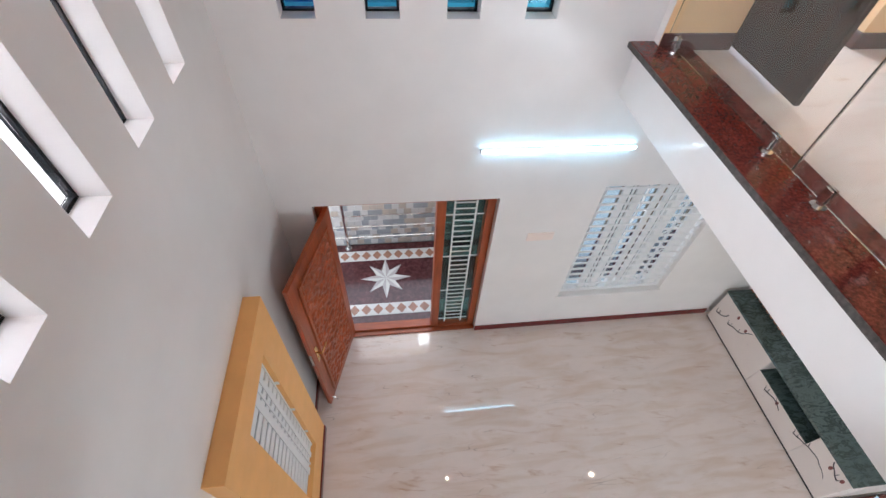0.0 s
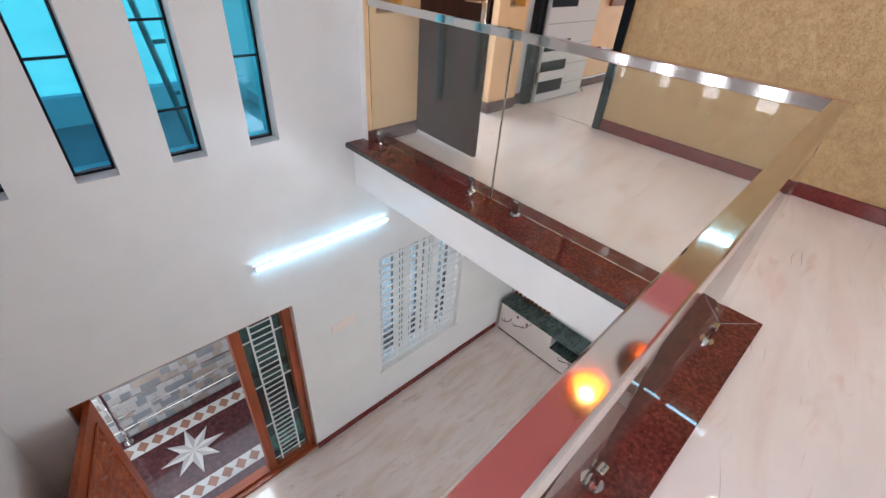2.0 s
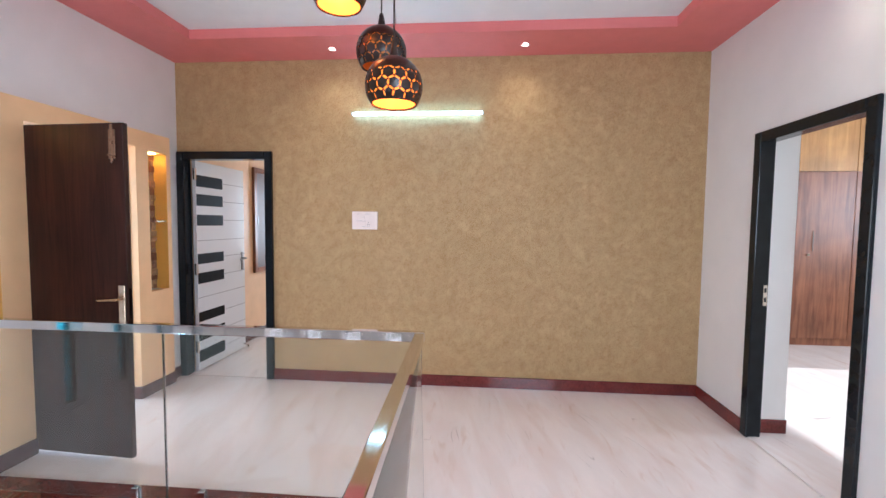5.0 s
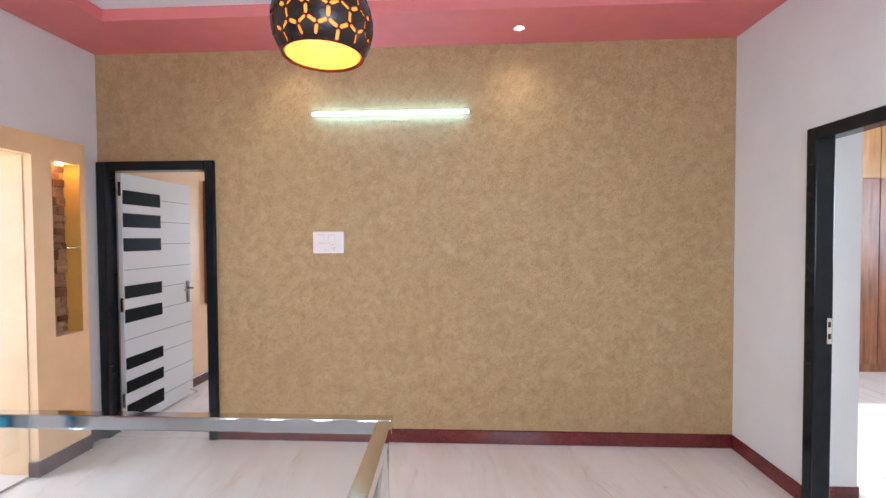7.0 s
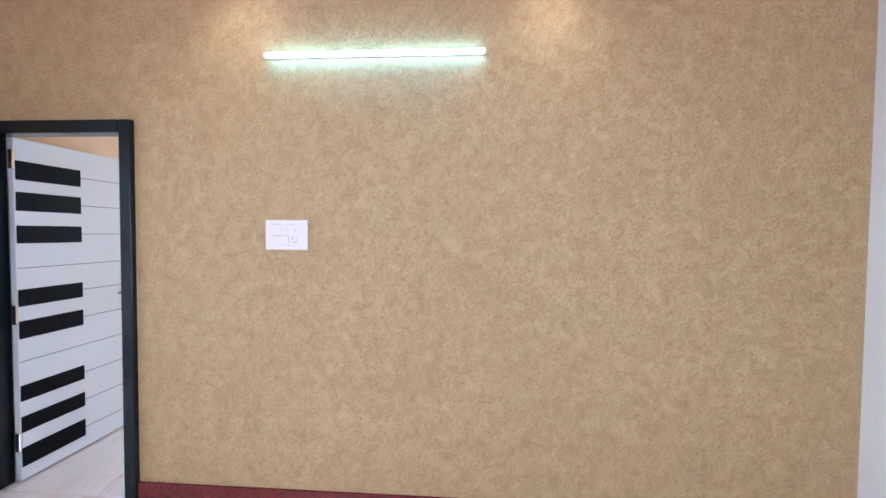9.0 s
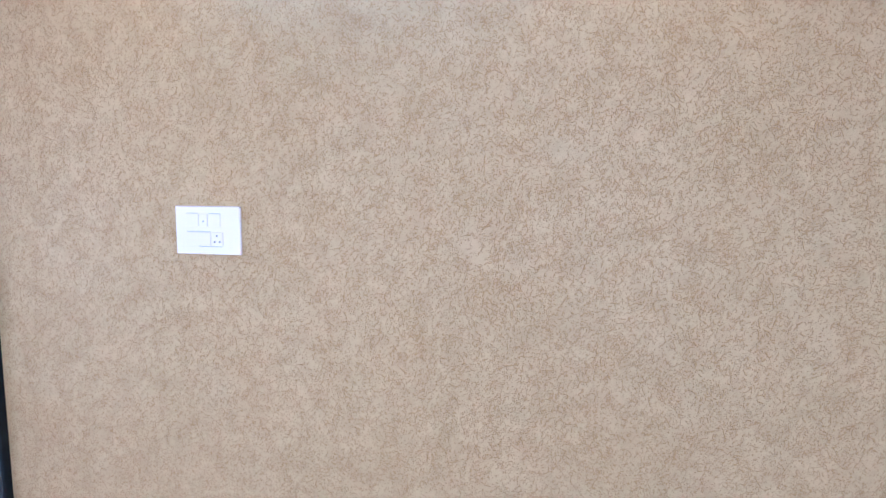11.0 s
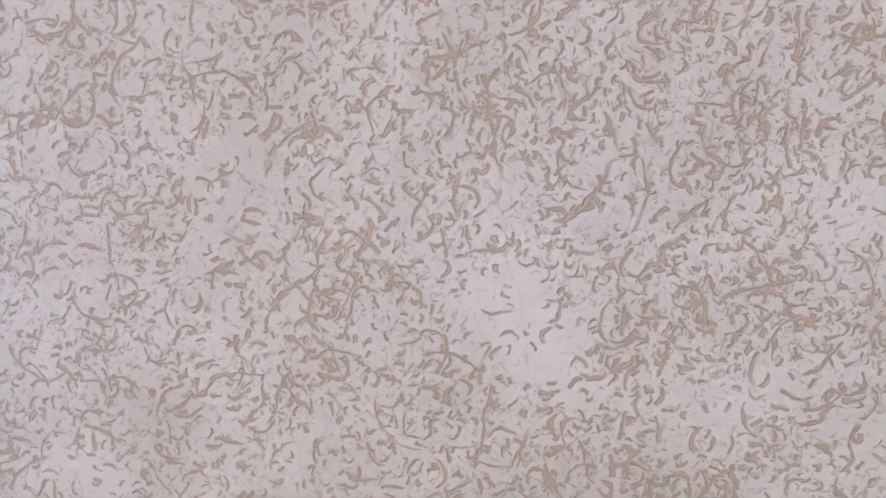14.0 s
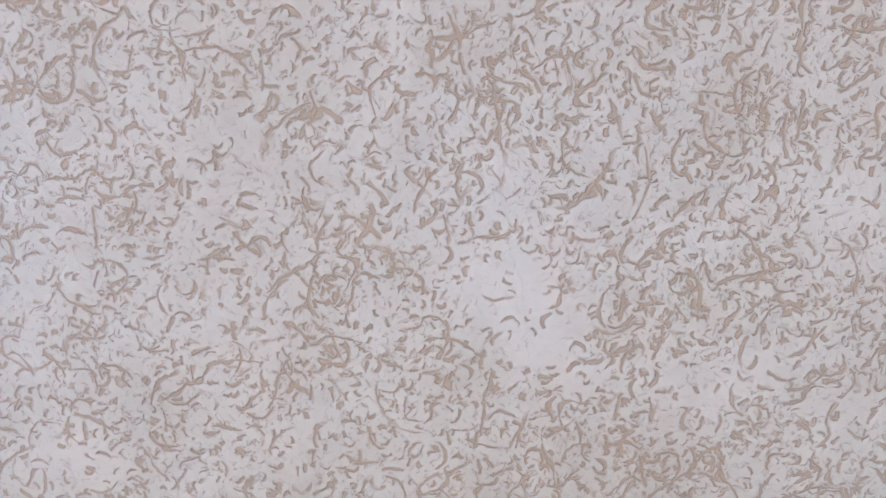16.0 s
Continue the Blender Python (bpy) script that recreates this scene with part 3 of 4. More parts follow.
# ---- slit windows ----
def slit_window(name, lo, hi, bars, glass, north):
    def b(u0, u1, d0, d1, z0, z1):
        if north:
            return bx(u0, u1, YN + d0, YN + d1, z0, z1, 0.001)
        return bx(XW - d1, XW - d0, u0, u1, z0, z1, 0.001)
    base = ((lo + hi) / 2, YN + 0.12, SLIT_Z0) if north else (XW - 0.12, (lo + hi) / 2, SLIT_Z0)
    w = thing(name, base, "narrow black-framed slit window with " + ("blue tinted" if north else "clear") + " glass", "window", "slit windows", "structure")
    f, d0, d1 = 0.014, 0.10, 0.13
    part("window_frame", b(lo, lo + f, d0, d1, SLIT_Z0, SLIT_Z1), "black_frame", w)
    part("window_frame", b(hi - f, hi, d0, d1, SLIT_Z0, SLIT_Z1), "black_frame", w)
    part("window_frame", b(lo + f, hi - f, d0, d1, SLIT_Z0, SLIT_Z0 + f), "black_frame", w)
    part("window_frame", b(lo + f, hi - f, d0, d1, SLIT_Z1 - f, SLIT_Z1), "black_frame", w)
    for z in bars:
        part("glazing_bar", b(lo + f, hi - f, d0 + 0.004, d1 - 0.004, z - 0.006, z + 0.006), "black_frame", w)
    edges = [SLIT_Z0 + f, *bars, SLIT_Z1 - f]
    for z0, z1 in zip(edges, edges[1:]):
        g = part("pane", b(lo + f, hi - f, 0.113, 0.117, z0 + 0.006, z1 - 0.006), glass, w)
        g.visible_shadow = False


NORTH_BARS = ((0.41, 0.86, 1.30, 1.8), (0.72, 1.16, 1.6), (0.41, 0.86, 1.30, 1.8), (0.65, 1.10, 1.55))
for x, bars in zip(SLIT_X, NORTH_BARS):
    slit_window("slit_window", x, x + SLIT_W, bars, "blue_glass", True)
for y in SLIT_Y:
    slit_window("slit_window", y, y + SLIT_W, (0.62, 1.06, 1.5, 1.95), "window_glass", False)

# ---- peach door surround with two niches ----
surround = thing("door_surround", (2.55, PF, 0.0), "peach painted projecting panel round the balcony doorway with two lit niches", "wall panel", kind="structure")
PX0, PX1, PZ1 = 1.765, 3.475, 2.19
NB = YN + 0.07                 # back of the niches

bm = bmesh.new()
for x0, x1, hole in ((PX0, N1[0], None), (*N1, (NZ0, NZ1)), (N1[1], DX0, None), (DX0, DX1, (0.0, DZ1)), (DX1, N2[0], None), (*N2, (NZ0, NZ1)), (N2[1], PX1, None)):
    if hole is None:
        add_box(bm, x0, x1, PF, YN, 0.0, PZ1)
    else:
        if hole[0] > 0:
            add_box(bm, x0, x1, PF, YN, 0.0, hole[0])
        add_box(bm, x0, x1, PF, YN, hole[1], PZ1)
part("panel", bm, "peach_paint", surround)
part("panel_side", bx(PX0 - 0.003, PX0 - 0.0005, PF, YN, 0.027, PZ1), "white_wall", surround, "white painted side")
for lo, hi in (N1, N2):
    part("niche_lining", bx(hi - 0.003, hi - 0.001, PF + 0.002, NB, NZ0, NZ1), "niche_yellow", surround, "deep yellow painted niche side")
    part("niche_lining", bx(lo + 0.001, lo + 0.003, PF + 0.002, NB, NZ0, NZ1), "niche_yellow", surround, "deep yellow painted niche side")
    part("niche_back", bx(lo, hi, NB, YN + TH - 0.002, NZ0, NZ1), "niche_yellow", surround)
    part("glass_shelf", bx(lo + 0.004, hi - 0.004, PF + 0.015, NB - 0.03, 1.455, 1.463), "rail_glass", surround, "thin clear glass niche shelf")
    bm = rod((sum((lo, hi)) / 2, PF + 0.05, NZ1 - 0.012), (sum((lo, hi)) / 2, PF + 0.05, NZ1 - 0.001), 0.022, 16)
    part("niche_lamp", bm, "niche_bulb", surround, "tiny warm recessed niche lamp")
    z = NZ0 + 0.003
    while z < NZ1 - 0.02:
        h = min(random.uniform(0.035, 0.075), NZ1 - 0.003 - z)
        x = lo + 0.004
        while x < hi - 0.006:
            w = min(random.uniform(0.06, 0.15), hi - 0.004 - x)
            d = random.uniform(0.010, 0.028)
            bm = bx(x + 0.001, x + w - 0.001, NB - d, NB - 0.001, z + 0.001, z + h - 0.001)
            for v in bm.verts:
                v.co.y += random.uniform(-0.005, 0.0) if v.co.y < NB - 0.005 else 0
                v.co.z += random.uniform(-0.002, 0.002)
            bmesh.ops.bevel(bm, geom=bm.edges[:], offset=0.003, segments=1, affect="EDGES")
            part("stone", bm, "cladding_stone", surround)
            x += w
        z += h
for x0, x1 in ((PX0 + 0.001, DX0), (DX1, PX1)):
    part("skirting", bx(x0, x1, PF - 0.014, PF - 0.001, 0.0, 0.10, 0.003), "brown_granite", surround, "dull brown granite skirting")
part("skirting", bx(DX1 - 0.014, DX1 - 0.001, PF - 0.014, YN, 0.0, 0.10, 0.003), "brown_granite", surround, "dull brown granite skirting")
skirting("baseboard_north", PX1, XE - 0.014, YN - 0.014, YN, 0.0, "brown_granite", "dull brown granite skirting")
# lining of the balcony doorway through the wall
part("doorway_lining", bx(DX1 - 0.004, DX1 - 0.0005, YN + 0.001, YN + TH - 0.002, 0.013, DZ1 - 0.005), "peach_paint", surround)
part("doorway_lining", bx(DX0 + 0.0005, DX0 + 0.004, YN + 0.001, YN + TH - 0.002, 0.013, DZ1 - 0.005), "peach_paint", surround)
part("doorway_lining", bx(DX0 + 0.005, DX1 - 0.005, YN + 0.001, YN + TH - 0.002, DZ1 - 0.004, DZ1 - 0.0005), "peach_paint", surround)
structure("doorway_sill", bx(DX0, DX1, YN, YN + TH, 0.0, 0.012), "upper_marble", "pale marble doorway sill", "floor")


# ---- lever handle with a long plate ----
def lever(root, plate_c, out, along, mat="brass", h=0.20, name="handle"):
    """plate_c: middle of the plate on the leaf; out, along: unit vectors off the leaf and along the lever."""
    c, o, a = Vector(plate_c), Vector(out), Vector(along)
    up = Vector((0, 0, 1))
    m = Matrix((a, o, up)).transposed().to_4x4()
    m.translation = c
    bm = bmesh.new()
    add_box(bm, -0.02, 0.02, 0.0, 0.008, -h / 2, h / 2, 0.004, 2)
    add_rod(bm, (0, 0.008, 0.03), (0, 0.05, 0.03), 0.009, 10)
    add_rod(bm, (-0.005, 0.05, 0.03), (0.115, 0.05, 0.024), 0.008, 10, 0.006)
    add_rod(bm, (0, 0.008, -0.05), (0, 0.012, -0.05), 0.008, 10)
    return part(name, moved(bm, m), mat, root, "pale champagne metal lever handle" if mat == "champagne" else "steel lever handle")


# ---- dark balcony door, standing open into the hall ----
bd = thing("balcony_door", (2.215, 2.33, 0.012), "dark brown wooden door standing wide open beside the peach panel", "door")
ajar = Matrix(((1, 0.06, 0, -0.06 * 1.985), (0, 1, 0, 0), (0, 0, 1, 0), (0, 0, 0, 1)))
part("door_leaf", moved(bx(2.20, 2.235, 1.982, 2.800, 0.025, 2.03, 0.003), ajar), "dark_door_wood", bd)
lever(bd, (2.20, 2.018, 0.97), (-1, 0, 0), (0, 1, 0), "champagne", 0.22)
bm = bmesh.new()
add_rod(bm, (2.192, 2.05, 1.80), (2.192, 2.05, 2.02), 0.007)
add_box(bm, 2.192, 2.200, 2.03, 2.07, 1.82, 1.99, 0.002)
add_rod(bm, (2.192, 2.05, 1.84), (2.168, 2.05, 1.84), 0.006)
part("tower_bolt", bm, "bronze", bd, "bronze tower bolt")
part("lock_plate", bx(2.208, 2.227, 1.982, 1.986, 0.88, 1.06), "steel", bd, "steel mortice lock plate")
for z in (0.25, 1.05, 1.8):
    part("hinge", rod((2.291, 2.79, z), (2.291, 2.79, z + 0.1), 0.008), "steel", bd)


# ---- black door frames ----
def door_frame(name, label, jambs):
    root = thing(name, jambs[0][0], label, "door frame", kind="structure")
    for _, b in jambs:
        part("frame_member", bx(*b, 0.006, 2), "black_frame", root)
    return root


d1f = door_frame("door_frame", "glossy black painted wooden door frame in the tan wall", (
    ((3.66, 2.27, 0.0), (XE - 0.03, XE + 0.08, 1.797, 1.866, 0.0, 2.10)),
    ((3.66, 2.27, 0.0), (XE - 0.03, XE + 0.08, 2.640, 2.708, 0.0, 2.10)),
    ((3.66, 2.27, 0.0), (XE - 0.03, XE + 0.08, 1.869, 2.639, 2.03, 2.10)),
))
d2f = door_frame("door_frame", "glossy black painted wooden door frame in the white wall", (
    ((2.52, YS, 0.0), (2.06, 2.13, YS - 0.08, YS + 0.02, 0.0, 2.10)),
    ((2.52, YS, 0.0), (2.92, 2.99, YS - 0.08, YS + 0.02, 0.0, 2.10)),
    ((2.52, YS, 0.0), (2.131, 2.919, YS - 0.08, YS + 0.02, 2.03, 2.10)),
))
bm = bmesh.new()
add_box(bm, 2.914, 2.9195, YS - 0.07, YS - 0.045, 0.93, 1.07)
part("strike_plate", bm, "steel", d2f, "steel lock strike plate")
for z in (0.955, 1.02):
    part("strike_slot", bx(2.9125, 2.9138, YS - 0.064, YS - 0.051, z, z + 0.03), "dark_gap", d2f)

# ---- piano-key bedroom door, open inward ----
kd = thing("bedroom_door", (4.12, 2.60, 0.012), "white door with black piano-key bars, standing open", "door")
KY = 2.585
part("door_leaf", bx(3.715, 4.545, KY, KY + 0.036, 0.02, 2.03, 0.002), "door_white", kd)
for z0, z1 in ((1.79, 1.90), (1.61, 1.72), (1.42, 1.525), (1.05, 1.15), (0.86, 0.965), (0.49, 0.585), (0.305, 0.40), (0.10, 0.215)):
    part("key_bar", bx(3.72, 4.135, KY - 0.006, KY - 0.0005, z0, z1, 0.002), "key_black", kd, "glossy black bar")
for z, x0 in ((1.85, 4.137), (1.665, 4.137), (1.475, 4.137), (1.275, 3.72), (1.10, 4.137), (0.915, 4.137), (0.725, 3.72), (0.535, 4.137), (0.345, 4.137), (0.155, 4.137)):
    part("groove", bx(x0, 4.544, KY - 0.0012, KY - 0.0003, z - 0.003, z + 0.003), "plate_mark", kd)
lever(kd, (4.49, KY, 1.02), (0, -1, 0), (-1, 0, 0), "dark_metal", 0.2)
for z in (0.2, 0.95, 1.85):
    part("hinge", bx(3.70, 3.716, KY - 0.01, KY + 0.02, z, z + 0.11, 0.003), "steel", kd)
bm = bmesh.new()
add_rod(bm, (4.50, KY - 0.001, 0.07), (4.50, KY - 0.05, 0.055), 0.007)
add_rod(bm, (4.50, KY - 0.05, 0.06), (4.50, KY - 0.06, 0.035), 0.012)
part("door_stop", bm, "steel", kd)

# ---- bedroom behind the piano-key door ----
structure("bedroom_floor", bx(XE, 7.2, 0.0, YN, -0.1, 0.006), "upper_marble", "pale marble bedroom floor", "floor")
wall_y("bedroom_wall_north", XE + 0.12, 7.2, 0.0, CEIL, YN - 0.008, YN + 0.1, [], "bedroom_peach", "peach painted bedroom wall")
# opening added for the bedroom fill lamp, never in view
wall_x("bedroom_wall_east", 0.0, YN, 0.0, CEIL, 7.2, 7.3, [(1.2, 2.3, 0.9, 2.1)], "bedroom_peach", "peach painted bedroom wall")
wall_y("bedroom_wall_south", XE + 0.12, 7.2, 0.0, CEIL, -0.1, 0.0, [], "bedroom_peach", "peach painted bedroom wall")
structure("bedroom_ceiling", bx(XE + 0.12, 7.3, -0.1, YN + 0.1, CEIL, CEIL + 0.1), "ceiling_white", "white bedroom ceiling", "ceiling")
skirting("baseboard_bedroom", 4.6, 7.2, YN - 0.022, YN - 0.0085, 0.006, "brown_granite", "brown granite skirting")
bw = thing("bedroom_window", (5.5, YN, 0.83), "brown wooden window with a dim opaque pane", "window", kind="structure")
for b in ((4.95, 5.01, 0.83, 2.13), (5.55, 5.61, 0.83, 2.13)):
    part("window_frame", bx(b[0], b[1], YN - 0.045, YN - 0.009, b[2], b[3], 0.004), "window_wood", bw)
for z in (0.83, 2.07):
    part("window_frame", bx(5.011, 5.549, YN - 0.045, YN - 0.009, z, z + 0.06, 0.004), "window_wood", bw)
part("pane", bx(5.011, 5.549, YN - 0.024, YN - 0.016, 0.891, 2.069), "dull_pane", bw, "opaque window pane, dim reflection put into its colour")
part("latch", bx(5.02, 5.045, YN - 0.045, YN - 0.025, 1.42, 1.53, 0.003), "dark_metal", bw)

# ---- second bedroom behind the south doorway ----
R2Y = YS - 0.28
structure("south_room_floor", bx(0.8, 6.1, -6.0, YS, -0.1, 0.008), "upper_marble", "pale marble floor of the south room", "floor")
wall_y("south_room_wall_north", XE + 0.12, 6.1, 0.0, CEIL, R2Y, YS, [], "cream_paint", "cream painted wall")
wall_x("south_room_wall_east", -6.0, R2Y, 0.0, CEIL, 6.0, 6.1, [], "cream_paint", "cream painted wall")
wall_x("south_room_wall_west", -6.0, R2Y, 0.0, CEIL, 0.7, 0.8, [], "cream_paint", "cream painted wall")
wall_y("south_room_wall_south", 0.7, 6.1, 0.0, CEIL, -6.2, -6.0, [(2.3, 4.4, 1.2, 2.4)], "cream_paint", "cream painted wall with a window opening")
structure("south_room_ceiling", bx(0.7, 6.1, -6.2, R2Y, CEIL, CEIL + 0.1), "ceiling_white", "white ceiling", "ceiling")
structure("south_jamb_skirting", bx(2.986, 3.0, R2Y - 0.013, YS - 0.081, 0.008, 0.108, 0.003), "maroon_skirting", "maroon granite skirting at the doorway", "baseboard")
wd = thing("wardrobe", (5.72, -4.7, 0.008), "tall reddish-brown wood-grain wardrobe with lighter loft doors above", "wardrobe")
part("carcass", bx(5.47, 5.99, -5.9, -3.93, 0.008, 2.95), "wardrobe_wood", wd)
for i, y0 in enumerate((-5.9, -5.245, -4.59)):
    y1 = y0 + 0.651 if i < 2 else -3.935
    dr = part("door", bx(5.448, 5.469, y0 + 0.003, y1, 0.10, 2.135, 0.002), "wardrobe_wood", wd)
    hy = y0 + 0.06 if i % 2 else y1 - 0.06
    if i == 2:
        hy = -4.13
    part("handle", rod((5.437, hy, 1.18), (5.437, hy, 1.42), 0.004), "dark_metal", dr, "slim dull steel handle")
    part("loft_door", bx(5.448, 5.469, y0 + 0.003, y1, 2.145, 2.94, 0.002), "loft_wood", wd, "light orange wood-grain loft door")
part("knob", rod((5.447, -4.08, 1.13), (5.43, -4.08, 1.13), 0.014, 12), "steel", wd)

# ---- tube lights ----
def tube(name, p0, p1, out):
    """An LED batten on a wall: white back channel, diffuser, end caps."""
    a, b, o = Vector(p0), Vector(p1), Vector(out)
    root = thing(name, tuple((a + b) / 2), "switched-on white LED tube light on the wall", "tube light", "tube lights")
    d = (b - a).normalized()

    def seg(u0, u1, o0, o1, z0, z1, bev):
        pts = [a + d * u0 + o * o0, a + d * u1 + o * o1]
        return bx(pts[0].x, pts[1].x, pts[0].y, pts[1].y, a.z + z0, a.z + z1, bev, 2)
    n = (b - a).length
    part("channel", seg(0.0, n, 0.0, 0.018, -0.010, 0.010, 0.002), "white_plastic", root)
    part("diffuser", seg(0.012, n - 0.012, 0.0185, 0.036, -0.012, 0.012, 0.005), "tube_light", root, "glowing white diffuser")
    part("end_cap", seg(0.0, 0.0115, 0.0185, 0.038, -0.0135, 0.0135, 0.003), "white_plastic", root)
    part("end_cap", seg(n - 0.0115, n, 0.0185, 0.038, -0.0135, 0.0135, 0.003), "white_plastic", root)
    return root


tube("tube_light", (XE, -0.104, 2.421), (XE, 1.052, 2.421), (-1, 0, 0))
tube("tube_light", (0.775, YN, -0.75), (1.965, YN, -0.75), (0, -1, 0))

# ---- recessed spots ----
for x, y, DZ in ((3.415, 1.158, DROP), (3.415, -0.43, DROP), (0.98, 2.45, DROP), (2.1, -1.73, DROP), (0.7, -1.73, DROP), (3.07, 1.61, SOFFIT)):
    sp = thing("ceiling_spot", (x, y, DZ), "small round recessed ceiling spotlight, switched on", "spotlight", "ceiling spots")
    bm = bmesh.new()
    bmesh.ops.create_cone(bm, cap_ends=False, segments=24, radius1=0.036, radius2=0.024, depth=0.006, matrix=Matrix.Translation((x, y, DZ - 0.003)))
    part("rim", bm, "white_plastic", sp, smooth=True)
    part("lens", rod((x, y, DZ - 0.004), (x, y, DZ - 0.001), 0.017, 20), "spot_light", sp, "glowing warm white lens")
    s = new("spot_beam", bpy.data.lights.new("spot_beam", "SPOT"))
    s.data.energy, s.data.color, s.data.spot_size, s.data.spot_blend, s.data.shadow_soft_size = 7.0, (1.0, 0.80, 0.55), radians(128), 1.0, 0.03
    s.matrix_world = look((x, y, DZ - 0.012), (x, y, DZ - 3))


# ---- pendant lamps: black globes pierced by a honeycomb of slots ----
def geodesic(freq):
    """A ball of evenly spread points, hulled."""
    ico = bmesh.new()
    bmesh.ops.create_icosphere(ico, subdivisions=1, radius=1.0)
    seen = {}
    for f in ico.faces:
        p, q, s = (v.co for v in f.verts)
        for i in range(freq + 1):
            for k in range(freq + 1 - i):
                d = (p * i + q * k + s * (freq - i - k)).normalized()
                seen[(round(d.x, 4), round(d.y, 4), round(d.z, 4))] = d
    ico.free()
    bm = bmesh.new()
    for d in seen.values():
        bm.verts.new(d)
    bmesh.ops.convex_hull(bm, input=bm.verts[:])
    return bm


def pendant(c, r, lit, label):
    x, y, z = c
    root = thing("pendant_lamp", (x, y, z + r), label, "pendant lamp", "pendant lamps")
    cut = -0.62 * r
    low = cut / r

    def on_rim(q):
        """Draws a point below the opening up to its round edge."""
        if q.z >= low:
            return q
        d = Vector((q.x, q.y, 0)).normalized() * (1 - low * low) ** 0.5
        return Vector((d.x, d.y, low))

    ball = geodesic(3)
    cells = []
    for v in ball.verts:
        n = v.co.normalized()
        if n.z < -0.98:
            continue
        t1 = n.orthogonal().normalized()
        t2 = n.cross(t1)
        ring = [f.calc_center_median().normalized() for f in v.link_faces]
        ring.sort(key=lambda q: math.atan2(q.dot(t2), q.dot(t1)))
        loop = []
        for i, q in enumerate(ring):
            e = ring[(i + 1) % len(ring)]
            loop.append(q)
            for u in (0.09, 0.13, 0.5, 0.87, 0.91):
                g = q.lerp(e, u)
                slot = 0.13 <= u <= 0.87 and -0.56 < q.lerp(e, 0.5).z < 0.42
                loop.append((n + (g - n) * (0.83 if slot else 1.0)).normalized())
        if all(q.z < low for q in loop):
            continue
        loop = [on_rim(q) for q in loop]
        k = len(loop)
        out = bmesh.new()
        mid = out.verts.new(on_rim(n) * r)
        a = [out.verts.new(q * r) for q in loop]
        h = [out.verts.new(on_rim((on_rim(n) + q).normalized()) * r) for q in loop]
        e0 = [out.verts.new(q * r) for q in loop]
        e1 = [out.verts.new(q * (r - 0.004)) for q in loop]
        for i in range(k):
            l = (i + 1) % k
            out.faces.new((mid, h[i], h[l])).smooth = True
            out.faces.new((h[i], a[i], a[l], h[l])).smooth = True
            out.faces.new((e0[i], e1[i], e1[l], e0[l]))
        bmesh.ops.translate(out, verts=out.verts, vec=Vector(c))
        cells.append(out)
    ball.free()
    shade = part("shade", cells[0], "lamp_black", root, "glossy black honeycomb globe")
    for cell in cells[1:]:
        part("shade_panel", cell, "lamp_black", shade)
    # lower rim and bridges
    rim = bmesh.new()
    rr = (r * r - cut * cut) ** 0.5
    for i in range(32):
        a0, a1 = 2 * math.pi * i / 32, 2 * math.pi * (i + 1) / 32
        add_rod(rim, (x + rr * math.cos(a0), y + rr * math.sin(a0), z + cut), (x + rr * math.cos(a1), y + rr * math.sin(a1), z + cut), 0.0025, 6)
    part("rim", rim, "lamp_black", root)
    inner = bmesh.new()
    bmesh.ops.create_uvsphere(inner, u_segments=32, v_segments=18, radius=r - 0.006, matrix=Matrix.Translation(c))
    bmesh.ops.bisect_plane(inner, geom=inner.verts[:] + inner.edges[:] + inner.faces[:], plane_co=(x, y, z + cut + 0.002), plane_no=(0, 0, -1), clear_outer=True)
    part("liner", inner, "lamp_liner" if lit else "lamp_liner_dim", root, "golden inner lining", smooth=True)
    part("bulb", moved(bulb_bm(), Matrix.Translation((x, y, z + 0.01))), "bulb_warm" if lit else "bulb_dim", root, smooth=True)
    part("cap", rod((x, y, z + r - 0.004), (x, y, z + r + 0.05), 0.018, 16, 0.008), "lamp_black", root)
    part("cord", rod((x, y, z + r + 0.05), (x, y, CEIL - 0.02), 0.003, 8), "lamp_black", root)
    part("ceiling_rose", rod((x, y, CEIL - 0.02), (x, y, CEIL), 0.045, 24), "lamp_black", root)
    return root


def bulb_bm():
    bm = bmesh.new()
    bmesh.ops.create_uvsphere(bm, u_segments=16, v_segments=10, radius=0.03)
    for v in bm.verts:
        if v.co.z > 0:
            v.co.z *= 1.7
    return bm


def liner(name, strength):
    m, t, p = nodes_of(name)
    p.inputs["Base Color"].default_value = (0.80, 0.25, 0.03, 1)
    p.inputs["Roughness"].default_value = 0.5
    p.inputs["Subsurface Weight"].default_value = 0.0
    p.inputs["Emission Color"].default_value = (1.0, 0.20, 0.012, 1)
    p.inputs["Emission Strength"].default_value = strength


liner("lamp_liner", 1.5)
liner("lamp_liner_dim", 0.01)
emitter("bulb_dim", (1.0, 0.42, 0.06), 0.25)
pendant((1.385, 0.228, 1.954), 0.103, True, "black honeycomb globe pendant lamp glowing orange")
pendant((1.42, 0.44, 2.32), 0.103, True, "black honeycomb globe pendant lamp glowing orange, hung highest")
pendant((1.63, 0.33, 2.17), 0.103, False, "black honeycomb globe pendant lamp, dim, hung higher")


